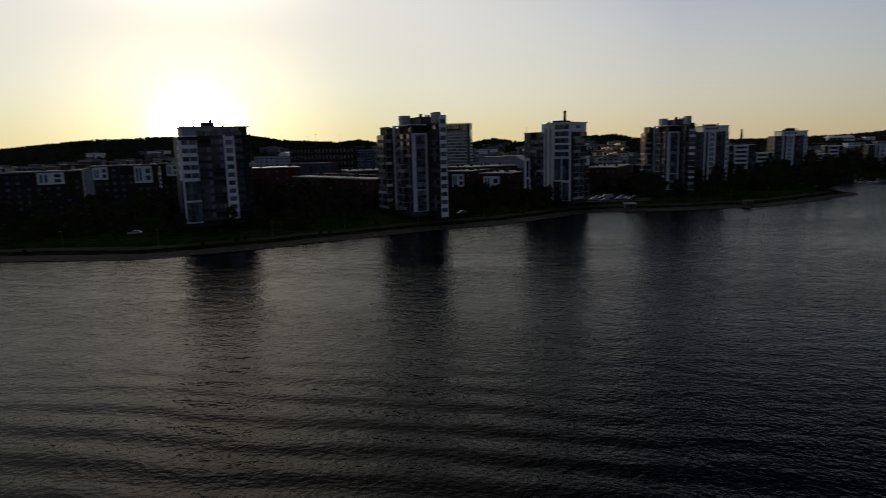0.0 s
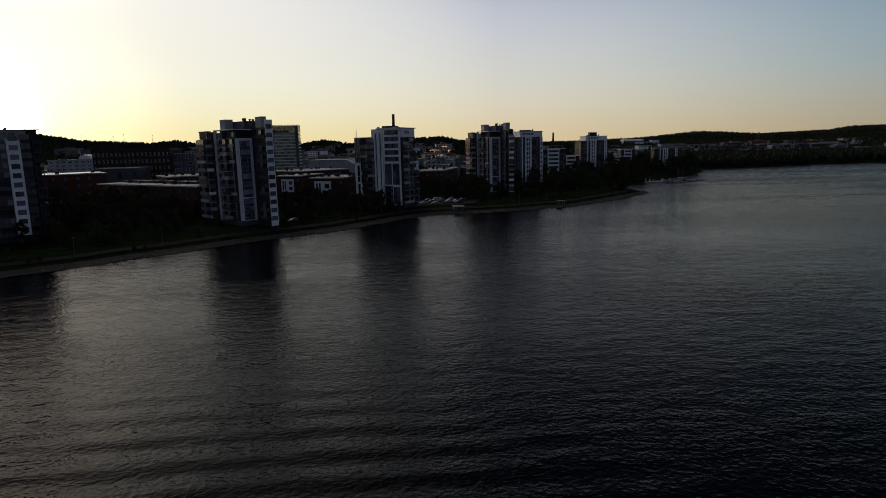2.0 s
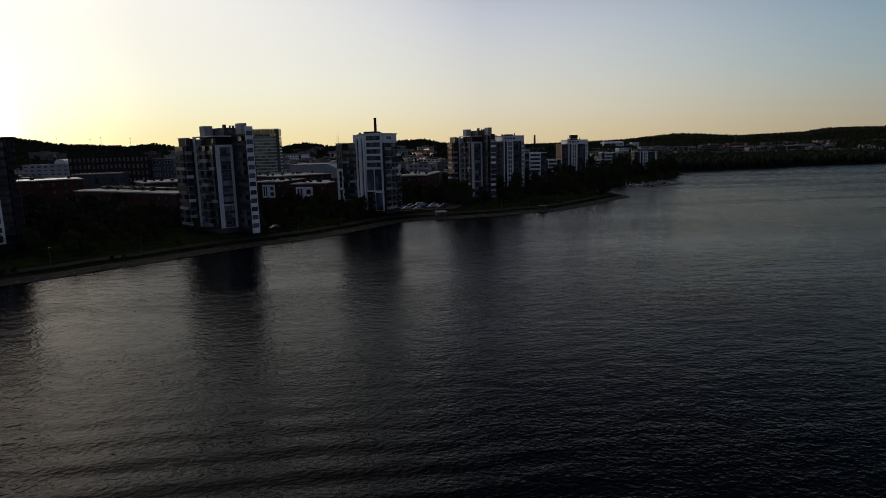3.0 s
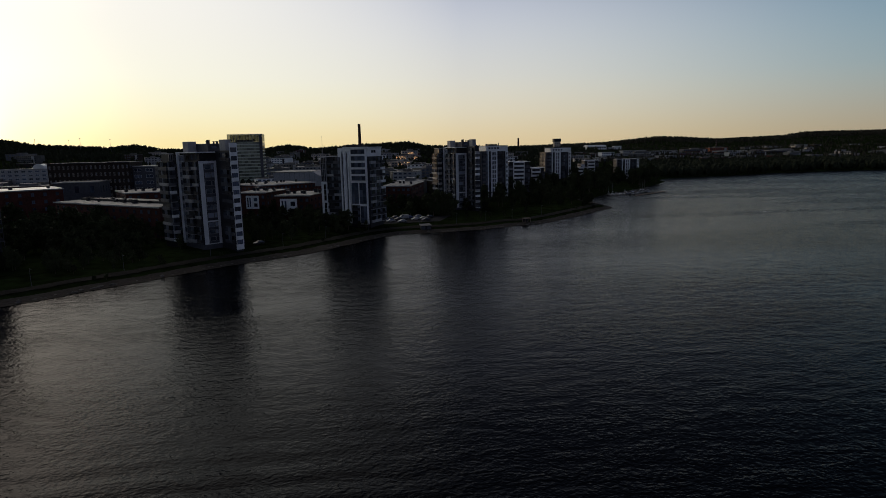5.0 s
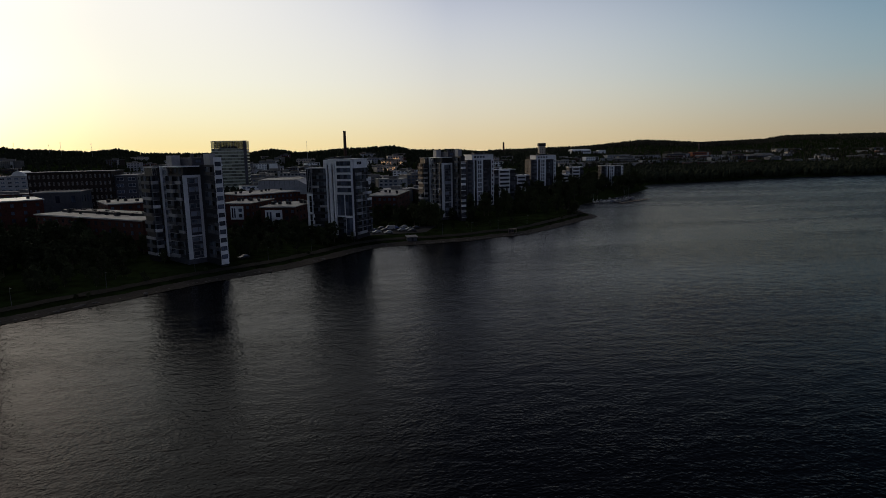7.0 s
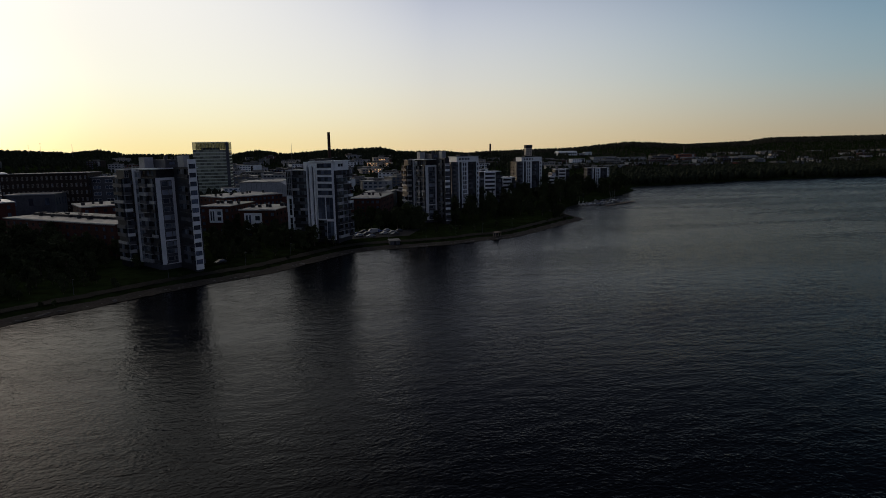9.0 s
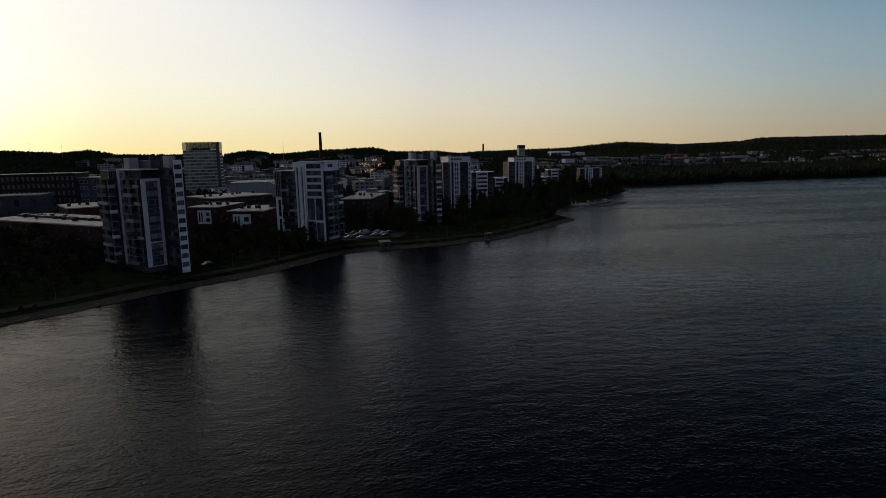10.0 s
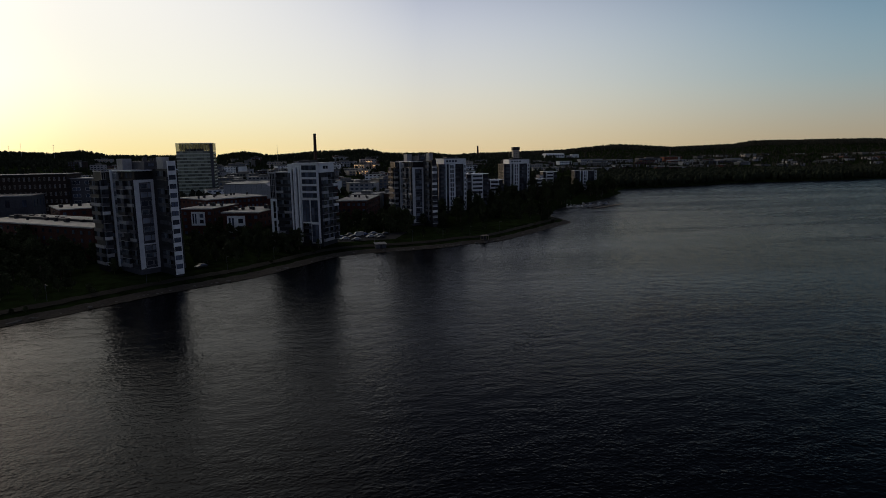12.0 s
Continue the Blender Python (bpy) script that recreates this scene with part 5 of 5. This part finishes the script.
rng = random.Random(17)
t = thing("pier", 186, 430, 0, 38.5, "long low timber breakwater pier in the lake", "pier")
for k in range(23):
    part("plank", shared(("plank", "pier"), lambda: boxed(0.03, 1.97, -1.3, 1.3, 0.35, 0.6), TIMBER), None, t, at=pose(k * 2, 0, 0))
for k in range(8):
    for s_ in (-1.2, 1.2):
        part("pile", shared(("pile",), lambda: tube(bmesh.new(), 0, 0, -2.5, 1.1, 0.16, 0.16, 8), TIMBER), None, t, at=pose(1 + k * 6, s_, 0))
for x0, y0, n in ((173, 446, 7), (193, 463, 7)):
    t = thing("pier", x0, y0, 0, -12, "narrow floating jetty with moored boats", "pier")
    for k in range(n * 2):
        part("plank", shared(("plank", "jetty"), lambda: boxed(0.03, 1.47, -0.8, 0.8, 0.3, 0.5), TIMBER), None, t, at=pose(k * 1.5 - 2, 0, 0))
    part("float", boxed(-2, n * 3 - 2, -0.7, 0.7, -0.3, 0.3), METAL, t)
    for k in range(n):
        c, s_ = math.cos(radians(-12)), math.sin(radians(-12))
        for side in (-1, 1):
            if rng.random() < 0.2:
                continue
            px, py = k * 2.9 - 1, side * 4.0
            boat(x0 + px * c - py * s_, y0 + px * s_ + py * c, -12 + 90 * side + rng.uniform(-4, 4), rng.uniform(5, 7.5), "small moored boat beside the jetty", rng.random() < 0.12, rng.random() < 0.7)
boat(206, 462, 30, 8.5, "white moored sailing boat with bare mast", True)
boat(212, 468, 30, 7.0, "white moored motor boat near the pier head")
boat(198, 452, 40, 6.5, "white moored motor boat near the pier head")

for x, y in ((84, 279), (92, 268), (112, 287), (101, 252), (120, 262), (78, 262)):
    t = thing("buoy", x, y, 0, 0, "small dark mooring buoy on the water", "buoy", "buoys")
    bm = bmesh.new()
    bmesh.ops.create_uvsphere(bm, u_segments=10, v_segments=6, radius=0.2)
    part("float", bm, DARK, t)
    part("ring", tube(bmesh.new(), 0, 0, 0.3, 0.5, 0.08, 0.08, 8), METAL, t)


# ---- thickets: trees standing too close to be told apart ----
def thicket(count, seed, x0, x1, y0, y1, d0, d1, low, high, label):
    rng = random.Random(seed)
    tries = np.array([(rng.uniform(x0, x1), rng.uniform(y0, y1)) for _ in range(count * 8)])
    far, level = inland(tries[:, 0], tries[:, 1]), ground(tries[:, 0], tries[:, 1])
    verts, faces, first = [], [], 0
    for (x, y), d, z in zip(tries.tolist(), far.tolist(), level.tolist()):
        if count <= 0:
            break
        if not d0 < d < d1 or not free(x, y, 1.5) or any(math.hypot(x - a0, y - b0) < r for a0, b0, r in CARS_AT + ((-128, 178, 24), (-140, 170, 20), (-62, 216, 18), (50, 322, 18))):
            continue
        count -= 1
        a0, s_ = rng.uniform(0, 6.28), rng.uniform(low, high)
        if y < 345:
            s_ *= min(1.0, (0.11 * d + 1.5) / (9 * s_))
        for me in TREES[rng.choice((0, 1, 2, 4))]:
            co = np.empty(len(me.vertices) * 3)
            me.vertices.foreach_get("co", co)
            co = co.reshape(-1, 3) * s_
            verts += np.column_stack([x + co[:, 0] * math.cos(a0) - co[:, 1] * math.sin(a0), y + co[:, 0] * math.sin(a0) + co[:, 1] * math.cos(a0), z + co[:, 2]]).tolist()
            faces += [[k + first for k in p.vertices] for p in me.polygons]
            first += len(me.vertices)
    me = bpy.data.meshes.new("thicket")
    me.from_pydata(verts, [], faces)
    me.materials.append(LEAF)
    return tagged(new("thicket", me), label, "trees", kind="stuff")


thicket(60, 21, -190, -75, 150, 262, 22, 95, 0.6, 1.1, "dense dark thicket below the brick houses")
thicket(50, 26, -225, -125, 232, 350, 40, 220, 0.7, 1.1, "dense dark thicket between the brick rows")
thicket(50, 22, -330, -170, 90, 250, 20, 90, 0.7, 1.2, "dense dark thicket before the dark houses")
thicket(60, 23, 55, 180, 350, 530, 18, 110, 0.6, 1.1, "dense dark thicket between the shore towers")
thicket(40, 24, -60, 60, 240, 372, 20, 90, 0.6, 1.0, "dense dark thicket beside the car park")
thicket(26, 27, -150, -85, 225, 300, 55, 120, 0.95, 1.25, "dense dark thicket before the long brick row")
thicket(22, 28, -60, -20, 262, 330, 40, 90, 0.9, 1.2, "dense dark thicket before the brick corner house")
thicket(14, 29, -4, 34, 318, 366, 45, 90, 0.9, 1.2, "dense dark thicket behind the car park")
thicket(30, 25, 150, 290, 460, 620, 8, 70, 0.6, 1.0, "dense dark thicket round the marina")


# ---- forests ----
def forest(name, spots, label, mat, round_share=0.3, seed=3):
    rng = random.Random(seed)
    verts, faces = [], []
    for x, y, z, h in spots:
        n = 5
        if rng.random() < round_share:
            levels = ((0.1, 0.10), (0.35, 0.26), (0.65, 0.30), (0.9, 0.16))
        else:
            levels = ((0.08, 0.20), (0.38, 0.15), (0.40, 0.19), (0.7, 0.08))
        first = len(verts)
        for lz, lr in levels:
            for k in range(n):
                r = h * lr * rng.uniform(0.65, 1.25)
                a0 = 2 * math.pi * k / n + rng.uniform(-0.3, 0.3)
                verts.append((x + r * math.cos(a0), y + r * math.sin(a0), z + h * (lz + rng.uniform(-0.04, 0.04))))
        for lv in range(len(levels) - 1):
            for k in range(n):
                p = first + lv * n
                faces.append((p + k, p + (k + 1) % n, p + n + (k + 1) % n, p + n + k))
        verts.append((x + rng.uniform(-0.3, 0.3), y, z + h))
        top = first + (len(levels) - 1) * n
        for k in range(n):
            faces.append((top + k, top + (k + 1) % n, len(verts) - 1))
    me = bpy.data.meshes.new(name)
    me.from_pydata(verts, [], faces)
    me.materials.append(mat)
    return tagged(new(name, me), label, "forest", kind="stuff")


def scatter(n, seed, y0, y1, s0, s1, h0, h1, keep=20):
    rng = np.random.default_rng(seed)
    y = rng.uniform(y0, y1, n)
    x = rng.uniform(s0, s1, n) * y
    ok = inland(x, y) > keep
    x, y = x[ok], y[ok]
    z = ground(x, y)
    return list(zip(x.tolist(), y.tolist(), (z - 0.5).tolist(), rng.uniform(h0, h1, len(x)).tolist()))


forest("ridge_forest", scatter(15000, 1, 1130, 1700, -1.7, 0.36, 6, 10), "dark pine forest along the ridge", CONIFER, 0.3, 1)
forest("ridge_forest", scatter(7000, 2, 2150, 2700, 0.2, 1.3, 8, 14), "dark pine forest on the far hills", WOODS, 0.3, 2)
forest("shore_forest", scatter(4200, 3, 640, 860, 0.4, 1.25, 6, 12, 3), "dark mixed forest on the far shore", CONIFER, 1.0, 3)
forest("town_trees", scatter(6500, 4, 480, 1250, -1.6, 0.36, 5, 10), "dark trees among the town streets and slopes", CONIFER, 0.8, 4)
forest("hillside_forest", scatter(4200, 5, 900, 2250, 0.34, 1.25, 4, 8), "dark woods between the far shore and hills", WOODS, 0.6, 5)
